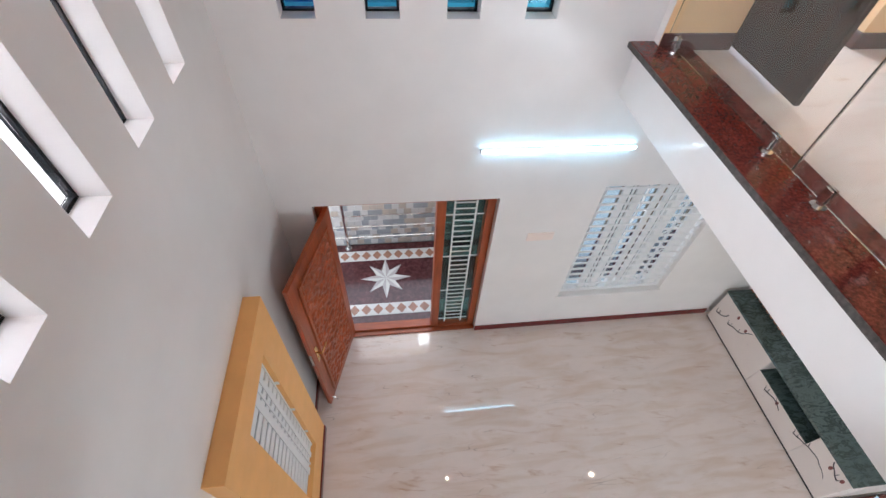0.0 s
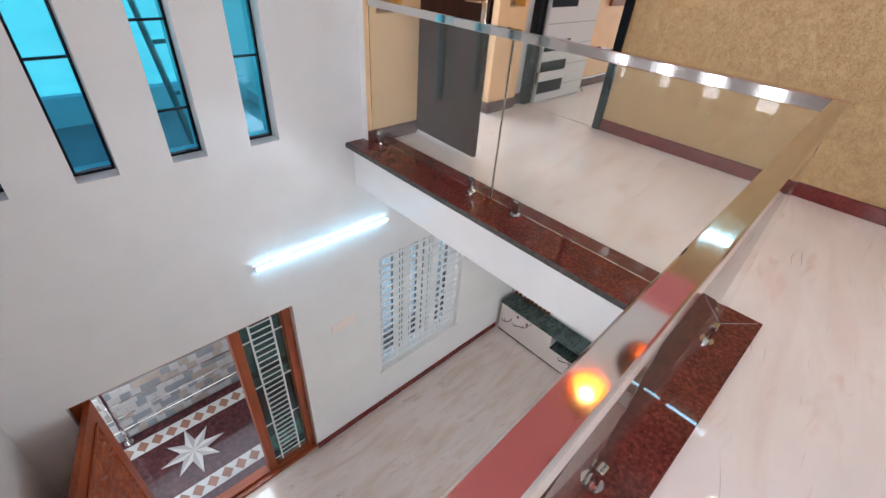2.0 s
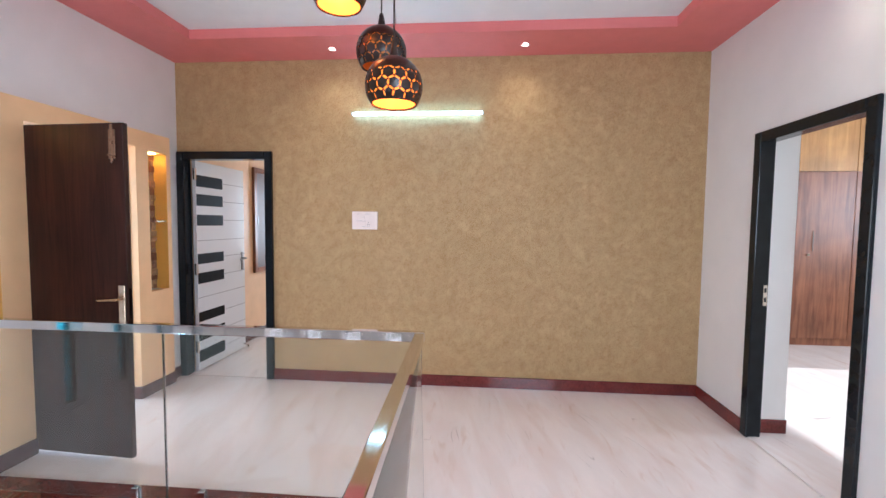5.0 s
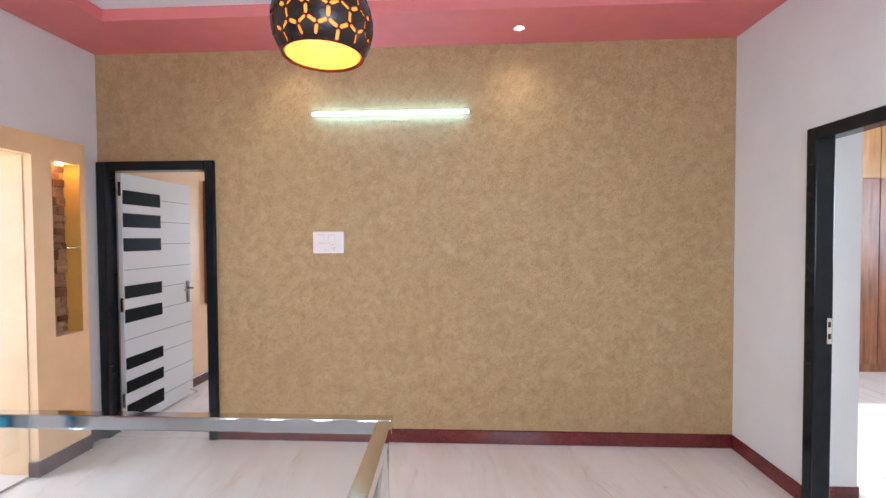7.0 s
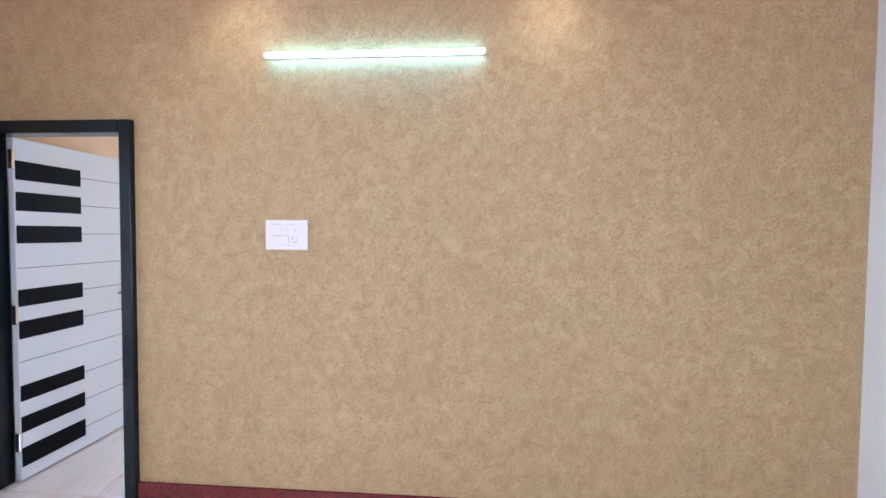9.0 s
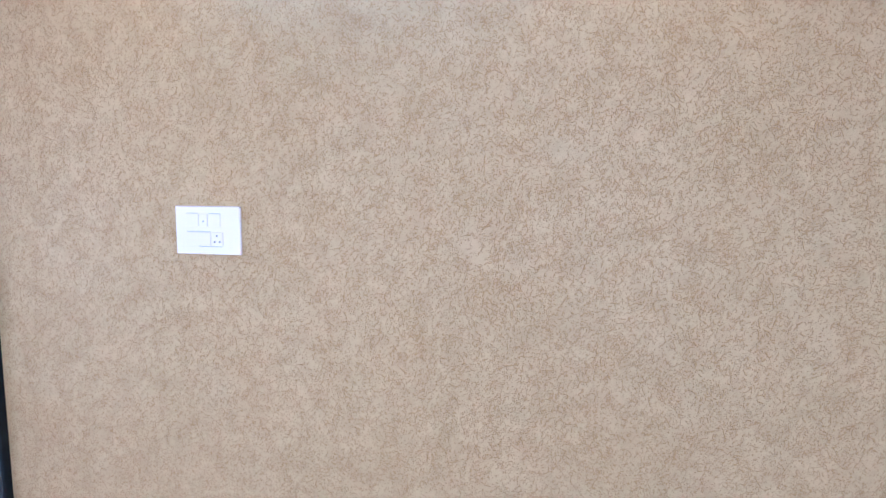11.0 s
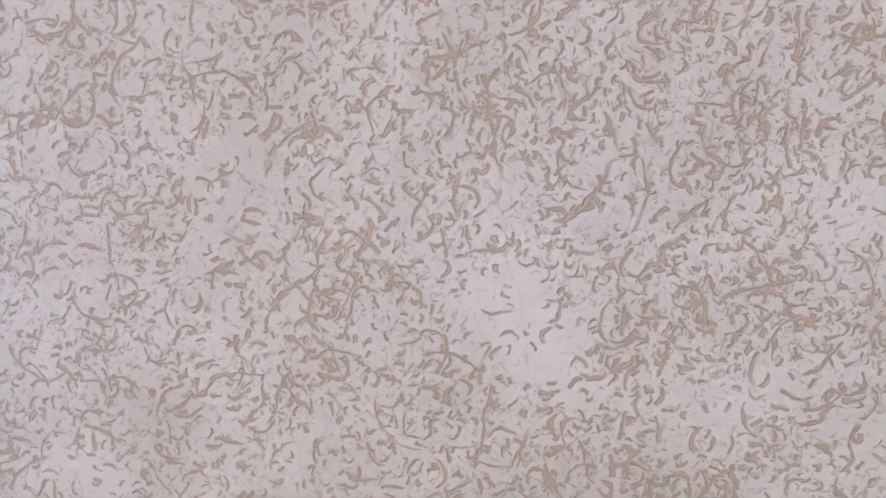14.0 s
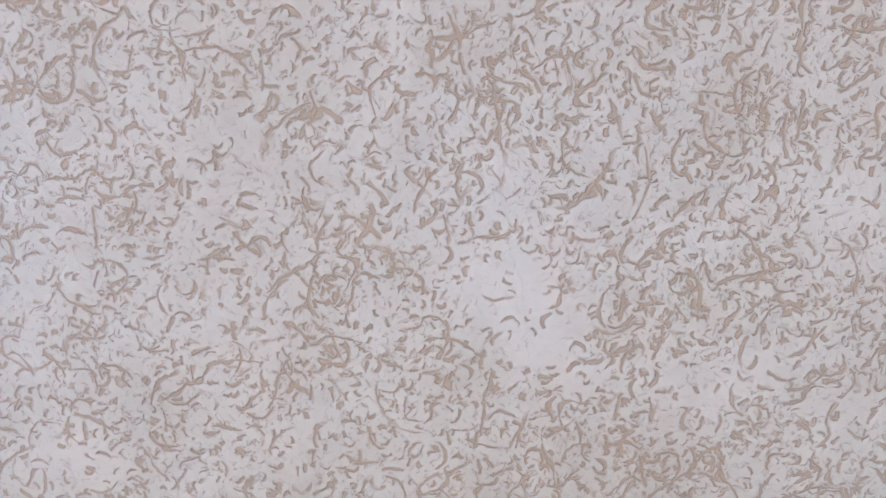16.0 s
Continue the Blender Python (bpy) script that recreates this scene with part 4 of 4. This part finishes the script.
# ---- switch boards ----
def switchboard(name, c, out, along, w, h, label, detailed):
    c, o, a = Vector(c), Vector(out), Vector(along)
    m = Matrix((a, o, Vector((0, 0, 1)))).transposed().to_4x4()
    m.translation = c
    root = thing(name, tuple(c), label, "switchboard")
    bm = bx(-w / 2, w / 2, 0.0, 0.012, -h / 2, h / 2, 0.004, 3)
    part("plate", moved(bm, m), "switch_plastic", root)
    if not detailed:
        return root
    k = 0.0145
    for x0, x1, z0, z1 in ((-0.075, -0.03, 0.012, 0.055), (-0.028, 0.002, 0.012, 0.055), (0.004, 0.048, 0.012, 0.055), (-0.075, 0.012, -0.052, -0.006), (0.016, 0.056, -0.052, -0.006)):
        part("switch_rocker", moved(bx(x0, x1, 0.0122, k, z0, z1, 0.0012), m), "switch_plastic", root)
    for x0, x1, z in ((-0.075, -0.032, 0.0565), (0.006, 0.046, 0.0565), (-0.072, 0.010, -0.004), (-0.03, 0.05, -0.054)):
        part("seam", moved(bx(x0, x1, 0.0121, 0.0127, z - 0.0006, z + 0.0006), m), "plate_mark", root)
    for x, z in ((0.034, -0.018), (0.026, -0.038), (0.044, -0.038)):
        part("socket_hole", moved(rod((x, 0.0140, z), (x, 0.0149, z), 0.0028, 10), m), "dark_gap", root)
    part("indicator", moved(rod((-0.013, 0.0140, 0.03), (-0.013, 0.0149, 0.03), 0.003, 10), m), "plate_mark", root)
    return root


switchboard("switchboard", (XE, 0.941, 1.485), (-1, 0, 0), (0, -1, 0), 0.232, 0.161, "white modular switchboard with socket on the tan wall", True)
switchboard("switchboard", (1.445, YN, -1.735), (0, -1, 0), (1, 0, 0), 0.25, 0.10, "plain white switchboard beside the entrance", False)

# ---- entrance door ----
FY = YN + 0.09
fr = thing("entrance_frame", (0.25, FY, LOW), "orange-brown teak entrance frame with a grilled side light", "door frame", kind="structure")
for x0, x1 in ((FD_X0, -0.425), (0.495, 0.575), (0.925, FD_X1)):
    part("post", bx(x0, x1, FY - 0.02, FY + 0.08, LOW, FD_TOP, 0.005, 2), "teak", fr)
for x0, x1 in ((-0.424, 0.494), (0.576, 0.924)):
    part("head", bx(x0, x1, FY - 0.02, FY + 0.08, FD_TOP - 0.075, FD_TOP, 0.005, 2), "teak_h", fr)
    part("threshold", bx(x0, x1, FY - 0.02, FY + 0.08, LOW, LOW + 0.05, 0.005, 2), "teak_h", fr)
part("step_strip", bx(FD_X0, FD_X1, FY - 0.075, FY - 0.021, LOW, LOW + 0.022, 0.003), "teak_h", fr, "thin teak sill strip")
# side-light grille
for x in (0.655, 0.845):
    part("grille_bar", bx(x - 0.008, x + 0.008, FY + 0.018, FY + 0.03, LOW + 0.051, FD_TOP - 0.076, 0.002), "grille_white", fr, "white painted steel bar")
zz = LOW + 0.12
i = 0
while zz < FD_TOP - 0.1:
    wide = i % 8 == 0
    part("grille_bar", bx(0.577 if wide else 0.664, 0.923 if wide else 0.836, FY + 0.020, FY + 0.030, zz - 0.006, zz + 0.006, 0.002), "grille_white", fr)
    zz += 0.072
    i += 1
g = part("pane", bx(0.577, 0.923, FY + 0.045, FY + 0.05, LOW + 0.051, FD_TOP - 0.076), "dark_glass", fr, "dark tinted glass")

# carved teak leaf, open inward
HX, HY = -0.405, FY - 0.005
ang = math.atan2(1.97 - HY, -0.635 - HX)
dm = Matrix.Translation((HX, HY, 0)) @ Matrix.Rotation(ang, 4, "Z")
ed = thing("entrance_door", (HX - 0.1, HY - 0.4, LOW + 0.01), "carved orange-brown teak entrance door, open inward", "door")
LW, LZ0, LZ1 = 0.86, LOW + 0.02, FD_TOP - 0.08
part("door_leaf", moved(bx(0, LW, -0.018, 0.018, LZ0, LZ1, 0.004, 2), dm), "teak", ed)
for u0, u1, z0, z1 in ((0.10, 0.13, LZ0 + 0.12, LZ1 - 0.12), (LW - 0.15, LW - 0.12, LZ0 + 0.12, LZ1 - 0.12), (0.131, LW - 0.151, LZ0 + 0.12, LZ0 + 0.15), (0.131, LW - 0.151, LZ1 - 0.15, LZ1 - 0.12)):
    part("moulding", moved(bx(u0, u1, 0.0185, 0.032, z0, z1, 0.006, 2), dm), "teak", ed)
bm = bmesh.new()
NU, NV = 104, 250
U0, U1, V0, V1 = 0.131, LW - 0.151, LZ0 + 0.151, LZ1 - 0.151
grid = []
for j in range(NV + 1):
    row = []
    for i in range(NU + 1):
        u, v = U0 + (U1 - U0) * i / NU, V0 + (V1 - V0) * j / NV
        su = abs(u - (U0 + U1) / 2)
        w = noise.noise(Vector((su * 5, v * 5, 0.3)))
        q = math.cos(su * 46 + 2.4 * math.sin(v * 38 + w)) * 0.6 + math.cos(v * 62 + 2.0 * math.sin(su * 50)) * 0.5 + 0.35 * w
        h = 0.016 * min(1.0, max(0.0, q + 0.15) * 1.6)
        edge = min(i, NU - i, j, NV - j)
        row.append(bm.verts.new((u, 0.019 + (h if edge > 1 else 0.0), v)))
    grid.append(row)
for j in range(NV):
    for i in range(NU):
        bm.faces.new((grid[j][i], grid[j][i + 1], grid[j + 1][i + 1], grid[j + 1][i]))
part("carved_panel", moved(bm, dm), "teak", ed, "deeply carved scrollwork panel", smooth=True)
o = dm.to_3x3() @ Vector((0, 1, 0))
al = dm.to_3x3() @ Vector((-1, 0, 0))
lever(ed, dm @ Vector((LW - 0.07, 0.018, LOW + 1.02)), o, al, "brass", 0.24)
part("lock_plate", moved(bx(LW + 0.0005, LW + 0.003, -0.012, 0.012, LOW + 0.92, LOW + 1.12), dm), "steel", ed)
bm = bmesh.new()
add_rod(bm, (LW - 0.05, 0.018, LOW + 0.10), (LW - 0.05, 0.06, LOW + 0.085), 0.007)
add_rod(bm, (LW - 0.05, 0.06, LOW + 0.09), (LW - 0.05, 0.075, LOW + 0.06), 0.010)
part("door_stop", moved(bm, dm), "steel", ed)

# ---- lower window with white grille ----
lw = thing("grilled_window", (2.47, YN + 0.08, -2.76), "three-light white steel grilled window with frosted glass", "window", kind="structure")
WX0, WX1, WZ0, WZ1 = 1.88, 3.06, -2.76, -1.16
LW3 = (WX1 - WX0) / 3
# open slots of each light, as shares of its width, with the glass seen behind them
SLOTS = (
    ((0.05, 0.11, "frosted_glass"), (0.16, 0.54, "frosted_glass"), (0.71, 0.77, "dark_glass"), (0.80, 0.86, "dark_glass")),
    ((0.06, 0.12, "frosted_glass"), (0.15, 0.36, "frosted_glass"), (0.50, 0.59, "dark_glass"), (0.73, 0.79, "dark_glass"), (0.82, 0.87, "dark_glass")),
    ((0.10, 0.28, "frosted_glass"), (0.32, 0.50, "frosted_glass"), (0.84, 0.92, "window_glass")),
)
for z0, z1 in ((WZ0, WZ0 + 0.04), (WZ1 - 0.04, WZ1)):
    part("window_frame", bx(WX0, WX1, YN + 0.05, YN + 0.13, z0, z1, 0.004), "grille_white", lw)
for k, slots in enumerate(SLOTS):
    a0 = WX0 + k * LW3
    u = 0.0
    for f0, f1, glass in (*slots, (1.0, 1.0, "")):
        part("upright_bar", bx(a0 + u * LW3 + 0.0005, a0 + f0 * LW3, YN + 0.05, YN + 0.075, WZ0 + 0.041, WZ1 - 0.041, 0.003), "grille_white", lw)
        if glass:
            g = part("pane", bx(a0 + f0 * LW3 - 0.004, a0 + f1 * LW3 + 0.004, YN + 0.105, YN + 0.11, WZ0 + 0.041, WZ1 - 0.041), glass, lw, "patterned window glass")
            g.visible_shadow = False
        u = f1
for j in range(17):
    z = WZ0 + 0.055 + j * 0.0925
    part("grille_bar", bx(WX0 + 0.005, WX1 - 0.005, YN + 0.036, YN + 0.0495, z - 0.013, z + 0.013, 0.003), "grille_white", lw)
# slanting ties across the third light and the foot of each light
for k in range(8):
    x0, z0 = WX0 + LW3 * 2.10, WZ0 + 0.10 + k * 0.185
    part("lattice_tie", moved(bx(-0.115, 0.115, YN + 0.077, YN + 0.085, -0.008, 0.008, 0.001), Matrix.Translation((x0 + 0.08, 0, z0 + 0.07)) @ Matrix.Rotation(radians(45 if k % 2 else -45), 4, "Y")), "grille_white", lw)
for k in range(3):
    x0 = WX0 + LW3 * (k + 0.32)
    part("lattice_tie", moved(bx(-0.12, 0.12, YN + 0.077, YN + 0.085, -0.012, 0.012, 0.001), Matrix.Translation((x0, 0, WZ0 + 0.10)) @ Matrix.Rotation(radians(22), 4, "Y")), "grille_white", lw)
part("window_sill", bx(WX0 - 0.03, WX1 + 0.03, YN - 0.02, YN - 0.001, WZ0 - 0.04, WZ0 - 0.001, 0.004), "white_wall", lw)

# ---- ochre window panel on the west wall ----
ow = thing("ochre_window", (XW + 0.05, 1.235, LOW), "ochre yellow projecting window surround with a white slatted grille", "window", kind="structure")
OX = XW + 0.10
OY0, OY1, OZ1 = 0.735, 1.735, -1.0
GY0, GY1, GZa, GZb = 1.02, 1.47, -2.95, -1.22
bm = bmesh.new()
add_box(bm, XW, OX, OY0, GY0, LOW, OZ1)
add_box(bm, XW, OX, GY1, OY1, LOW, OZ1)
add_box(bm, XW, OX, GY0, GY1, LOW, GZa)
add_box(bm, XW, OX, GY0, GY1, GZb, OZ1)
part("surround", bm, "ochre_paint", ow)
part("skirting", bx(OX, OX + 0.014, OY0, OY1, LOW, LOW + 0.09, 0.003), "maroon_skirting", ow)
for i in range(17):
    z = GZb - 0.052 - i * 0.1015
    part("slat", bx(OX - 0.050, OX - 0.040, GY0 + 0.001, GY1 - 0.001, z - 0.037, z + 0.037, 0.003), "grille_white", ow)
for f0, f1 in ((0.003, 0.04), (0.17, 0.26), (0.35, 0.39), (0.44, 0.57), (0.96, 0.997)):
    part("upright_bar", bx(OX - 0.0395, OX - 0.032, GY1 - f1 * (GY1 - GY0), GY1 - f0 * (GY1 - GY0), GZa + 0.001, GZb - 0.001, 0.002), "grille_white", ow)
part("pane", bx(OX - 0.075, OX - 0.070, GY0 + 0.001, GY0 + 0.19, GZa + 0.001, GZb - 0.001), "frosted_glass", ow, "bluish frosted window pane")
part("pane", bx(OX - 0.075, OX - 0.070, GY0 + 0.191, GY1 - 0.001, GZa + 0.001, GZb - 0.001), "frosted_glass", ow, "greyish frosted window pane")
for z in (-1.62, -2.1, -2.6):
    part("fixing_lug", bx(OX - 0.040, OX - 0.005, GY1 - 0.004, GY1 - 0.0005, z - 0.02, z + 0.02, 0.001), "grille_white", ow)

# ---- television unit ----
tv = thing("tv_unit", (4.1, 1.65, LOW), "low white television unit with branch motif and green marble top", "tv unit")
TX, TY0, TY1, TZ = 3.95, 0.62, 2.66, -2.83
part("body", bx(TX + 0.018, LOWX - 0.001, TY0, TY1, LOW, -3.071), "white_plastic", tv)
for y0, y1 in ((TY0, 1.04), (1.797, TY1)):
    part("body", bx(TX + 0.018, LOWX - 0.001, y0, y1, -3.070, TZ - 0.03), "white_plastic", tv)
# near-black colour stands in for the shade inside the open shelf
part("back_board", bx(LOWX - 0.05, LOWX - 0.002, 1.041, 1.796, -3.070, TZ - 0.03), "dark_gap", tv, "back of the open shelf, shade put into its dark colour")
part("open_shelf", bx(TX + 0.002, LOWX - 0.051, 1.041, 1.796, -3.070, -3.060), "green_marble", tv, "dark recessed shelf")
part("marble_top", bx(TX - 0.01, LOWX - 0.002, TY0 - 0.01, TY1 + 0.01, TZ - 0.029, TZ, 0.003), "green_marble", tv, "dark green veined marble top")
for y0, y1 in ((TY0, 1.04), (1.80, TY1)):
    part("front_panel", bx(TX, TX + 0.0175, y0, y1 - 0.003, LOW + 0.03, TZ - 0.03, 0.002), "white_plastic", tv)
part("front_panel", bx(TX, TX + 0.0175, 1.04, 1.797, LOW + 0.03, -3.07, 0.002), "white_plastic", tv)
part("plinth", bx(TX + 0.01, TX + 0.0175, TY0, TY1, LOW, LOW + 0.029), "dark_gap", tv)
random.seed(5)
for y, z, s, n in ((2.60, -3.17, -1, 5), (2.40, -3.12, -1, 9), (1.62, -3.16, -1, 6), (1.16, -3.13, -1, 11), (0.70, -2.98, 1, 4)):
    bm = bmesh.new()
    p = Vector((TX - 0.0012, y, z))
    a = 0.35
    for k in range(n):
        q = p + Vector((0, s * 0.042 * math.cos(a), 0.042 * math.sin(a)))
        add_rod(bm, p, q, 0.0065 - 0.0004 * k, 6)
        if k in (0, 1, 4):
            e = p + Vector((0, s * -0.03 * math.cos(a + 0.6), 0.055 * math.sin(a + 1.1)))
            add_rod(bm, p, e, 0.0045, 6, 0.002)
        p, a = q, a + random.uniform(-0.5, 0.5)
    part("branch_motif", bm, "sketch_dark", tv, "dark printed branch")
for y, z in ((2.36, -2.93), (2.20, -2.95), (1.45, -3.11), (0.80, -2.96), (0.68, -2.93)):
    bm = rod((TX - 0.002, 0, 0), (TX + 0.0002, 0, 0), 0.02, 14)
    for v in bm.verts:
        v.co.y *= 0.75
        v.co.z *= 1.35
    part("berry_motif", moved(bm, Matrix.Translation((0, y, z))), "berry_red", tv)
sl = thing("slatted_panel", (LOWX - 0.02, 2.3, -2.8), "brown wooden slatted wall panel above the television unit", "wall panel")
for i in range(9):
    y = 2.05 + i * 0.07
    part("slat", bx(LOWX - 0.03, LOWX - 0.001, y, y + 0.045, TZ + 0.001, -1.3, 0.003), "slat_wood", sl)

# ---- porch outside the entrance ----
PZ = LOW - 0.02
PY0, PY1 = YN + TH, 4.16
random.seed(9)
structure("porch_floor", bx(-1.6, 4.6, PY0 - 0.12, PY1, PZ - 0.1, PZ), "porch_granite", "dark brown polished granite porch floor with inlaid star", "floor")
pf = bpy.data.objects["porch_floor"]
SPOT[pf] = pf.matrix_basis.copy()


def flat(points, z0, z1):
    bm = bmesh.new()
    a = [bm.verts.new((x, y, z1)) for x, y in points]
    b = [bm.verts.new((x, y, z0)) for x, y in points]
    bm.faces.new(a)
    bm.faces.new(list(reversed(b)))
    for i in range(len(a)):
        bm.faces.new((a[i], b[i], b[(i + 1) % len(a)], a[(i + 1) % len(a)]))
    return bm


for y0, y1 in ((3.02, 3.185), (3.87, 4.04)):
    part("inlay_band", bx(-1.5, 1.6, y0, y1, PZ, PZ + 0.003), "inlay_white", pf)
    ym, hw = (y0 + y1) / 2, (y1 - y0) / 2 * 0.86
    for k in range(21):
        x = -1.4 + k * 0.142
        part("inlay_diamond", flat([(x - 0.062, ym), (x, ym - hw), (x + 0.062, ym), (x, ym + hw)], PZ + 0.003, PZ + 0.005), "inlay_brown", pf)
SX, SY, SR = -0.015, 3.57, 0.32
for k in range(8):
    a = math.pi / 4 * k
    r = SR if k % 2 == 0 else SR * 0.9
    tip = (SX + r * math.cos(a), SY + r * math.sin(a))
    for s, mat in ((1, "inlay_white"), (-1, "inlay_grey")):
        b = a + s * math.pi / 8
        q = (SX + SR * 0.40 * math.cos(b), SY + SR * 0.40 * math.sin(b))
        tri = [(SX, SY), tip, q] if s > 0 else [(SX, SY), q, tip]
        part("star_piece", flat(tri, PZ, PZ + 0.004), mat, pf)
tw = structure("porch_wall", bx(-1.6, 1.9, PY1 + 0.02, PY1 + 0.17, PZ - 0.5, PZ + 0.95), "concrete", "low porch wall clad in grey and beige mosaic tiles", "wall")
SPOT[tw] = tw.matrix_basis.copy()
tiles = {}
for mat in ("tile_grey", "tile_light", "tile_beige"):
    bm = bx(-0.044, 0.044, -0.006, 0.006, -0.044, 0.044, 0.002)
    tiles[mat] = mesh_of("tile", bm, mat)
for r in range(8):
    for k in range(22):
        mat = random.choice(("tile_grey", "tile_light", "tile_light", "tile_beige"))
        shared("tile", tiles[mat], Matrix.Translation((-0.98 + k * 0.092 + (r % 2) * 0.03, PY1 + 0.013, PZ + 0.05 + r * 0.092)), tw)
pr = thing("porch_rail", (-0.5, 4.1, PZ), "thin steel porch rail on a round post", "railing")
part("post", rod((-0.5, 4.10, PZ), (-0.5, 4.10, PZ + 0.95), 0.02, 14), "steel", pr)
part("base_flange", rod((-0.5, 4.10, PZ), (-0.5, 4.10, PZ + 0.012), 0.045, 18), "steel", pr)
for z in (0.22, 0.42, 0.62, 0.93):
    part("rail_bar", rod((-1.5, 4.10, PZ + z), (1.8, 4.10, PZ + z), 0.008, 8), "steel", pr)

# ---- roof over the porch, balcony and what stands on them ----
structure("porch_roof", bx(-1.6, 1.62, YN + TH, 4.5, -0.30, -0.12), "concrete", "bare concrete porch roof slab", "roof")
structure("porch_parapet", bx(-1.6, 1.62, 4.5, 4.6, -0.3, 0.10), "grille_white", "white parapet of the porch roof", "wall")
structure("window_ledge", bx(-0.6, 1.3, YN + TH, YN + TH + 0.12, 0.02, 0.09), "grille_white", "white ledge below the slit windows", "trim")
structure("balcony_floor", bx(1.62, 4.6, YN + TH, 4.7, -0.2, -0.02), "upper_marble", "pale balcony floor", "floor")
structure("balcony_parapet", bx(1.62, 4.6, 4.7, 4.82, -0.2, 0.95), "grille_white", "white balcony parapet", "wall")
pl = thing("porch_light", (0.58, 4.27, -0.30), "square white LED ceiling panel, switched on, under the porch roof", "ceiling light")
part("frame", bx(0.45, 0.71, 4.14, 4.40, -0.322, -0.3005, 0.004), "white_plastic", pl)
part("diffuser", bx(0.47, 0.69, 4.16, 4.38, -0.328, -0.3225, 0.002), "panel_light", pl, "glowing white diffuser")
ld = thing("ladder", (0.95, 3.4, -0.12), "grey steel ladder leaning outside the slit windows", "ladder")
for s in (0.0, 0.36):
    part("stile", rod((0.75 + s, 3.2, -0.12), (0.45 + s, 3.8, 3.0), 0.02, 8), "dark_metal", ld)
for k in range(10):
    f = 0.06 + k * 0.095
    part("rung", rod((0.75 - 0.3 * f, 3.2 + 0.6 * f, -0.12 + 3.12 * f), (1.11 - 0.3 * f, 3.2 + 0.6 * f, -0.12 + 3.12 * f), 0.013, 8), "dark_metal", ld)
tp = thing("tarpaulin", (-0.35, 3.45, -0.12), "crumpled blue plastic tarpaulin on the porch roof", "tarpaulin")
bm = bmesh.new()
bmesh.ops.create_icosphere(bm, subdivisions=4, radius=0.3, matrix=Matrix.Translation((-0.35, 3.45, 0.0)))
for v in bm.verts:
    d = noise.noise(v.co * 3.1) * 0.16 + noise.noise(v.co * 8) * 0.05
    v.co += (v.co - Vector((-0.35, 3.45, 0.0))).normalized() * d
    v.co.z = max(-0.12, v.co.z * 1.5)
part("sheet", bm, "blue_tarp", tp, smooth=True)
structure("ground", bx(-400, 400, -400, 400, -4.2, -4.0), "ground_soil", "bare earth ground reaching the horizon", "ground")


def house(x0, x1, y0, y1, z1, label):
    h = thing("neighbour_house", ((x0 + x1) / 2, (y0 + y1) / 2, -4.0), label, "house")
    part("wall", bx(x0, x1, y0, y1, -4.0, z1), "neighbour_wall", h)
    part("roof", bx(x0 - 0.3, x1 + 0.3, y0 - 0.3, y1 + 0.3, z1, z1 + 0.2), "concrete", h)
    for fz in (-2.9, 0.2):
        k = x0 + 1.0
        while k < x1 - 1.5:
            w = part("window", bx(k, k + 1.1, y0 - 0.06, y0 - 0.001, fz, fz + 1.3), "grille_white", h)
            part("pane", bx(k + 0.08, k + 1.02, y0 - 0.08, y0 - 0.061, fz + 0.08, fz + 1.22), "dark_gap", w)
            k += 2.6
    part("sunshade", bx(x0, x1, y0 - 0.6, y0 - 0.061, 1.65, 1.75), "grille_white", h)


house(-6, 5, 10, 18, 2.6, "pale two-storey neighbouring house with flat roof")
house(-16, -7, 12, 20, 2.2, "pale two-storey neighbouring house across the lane")
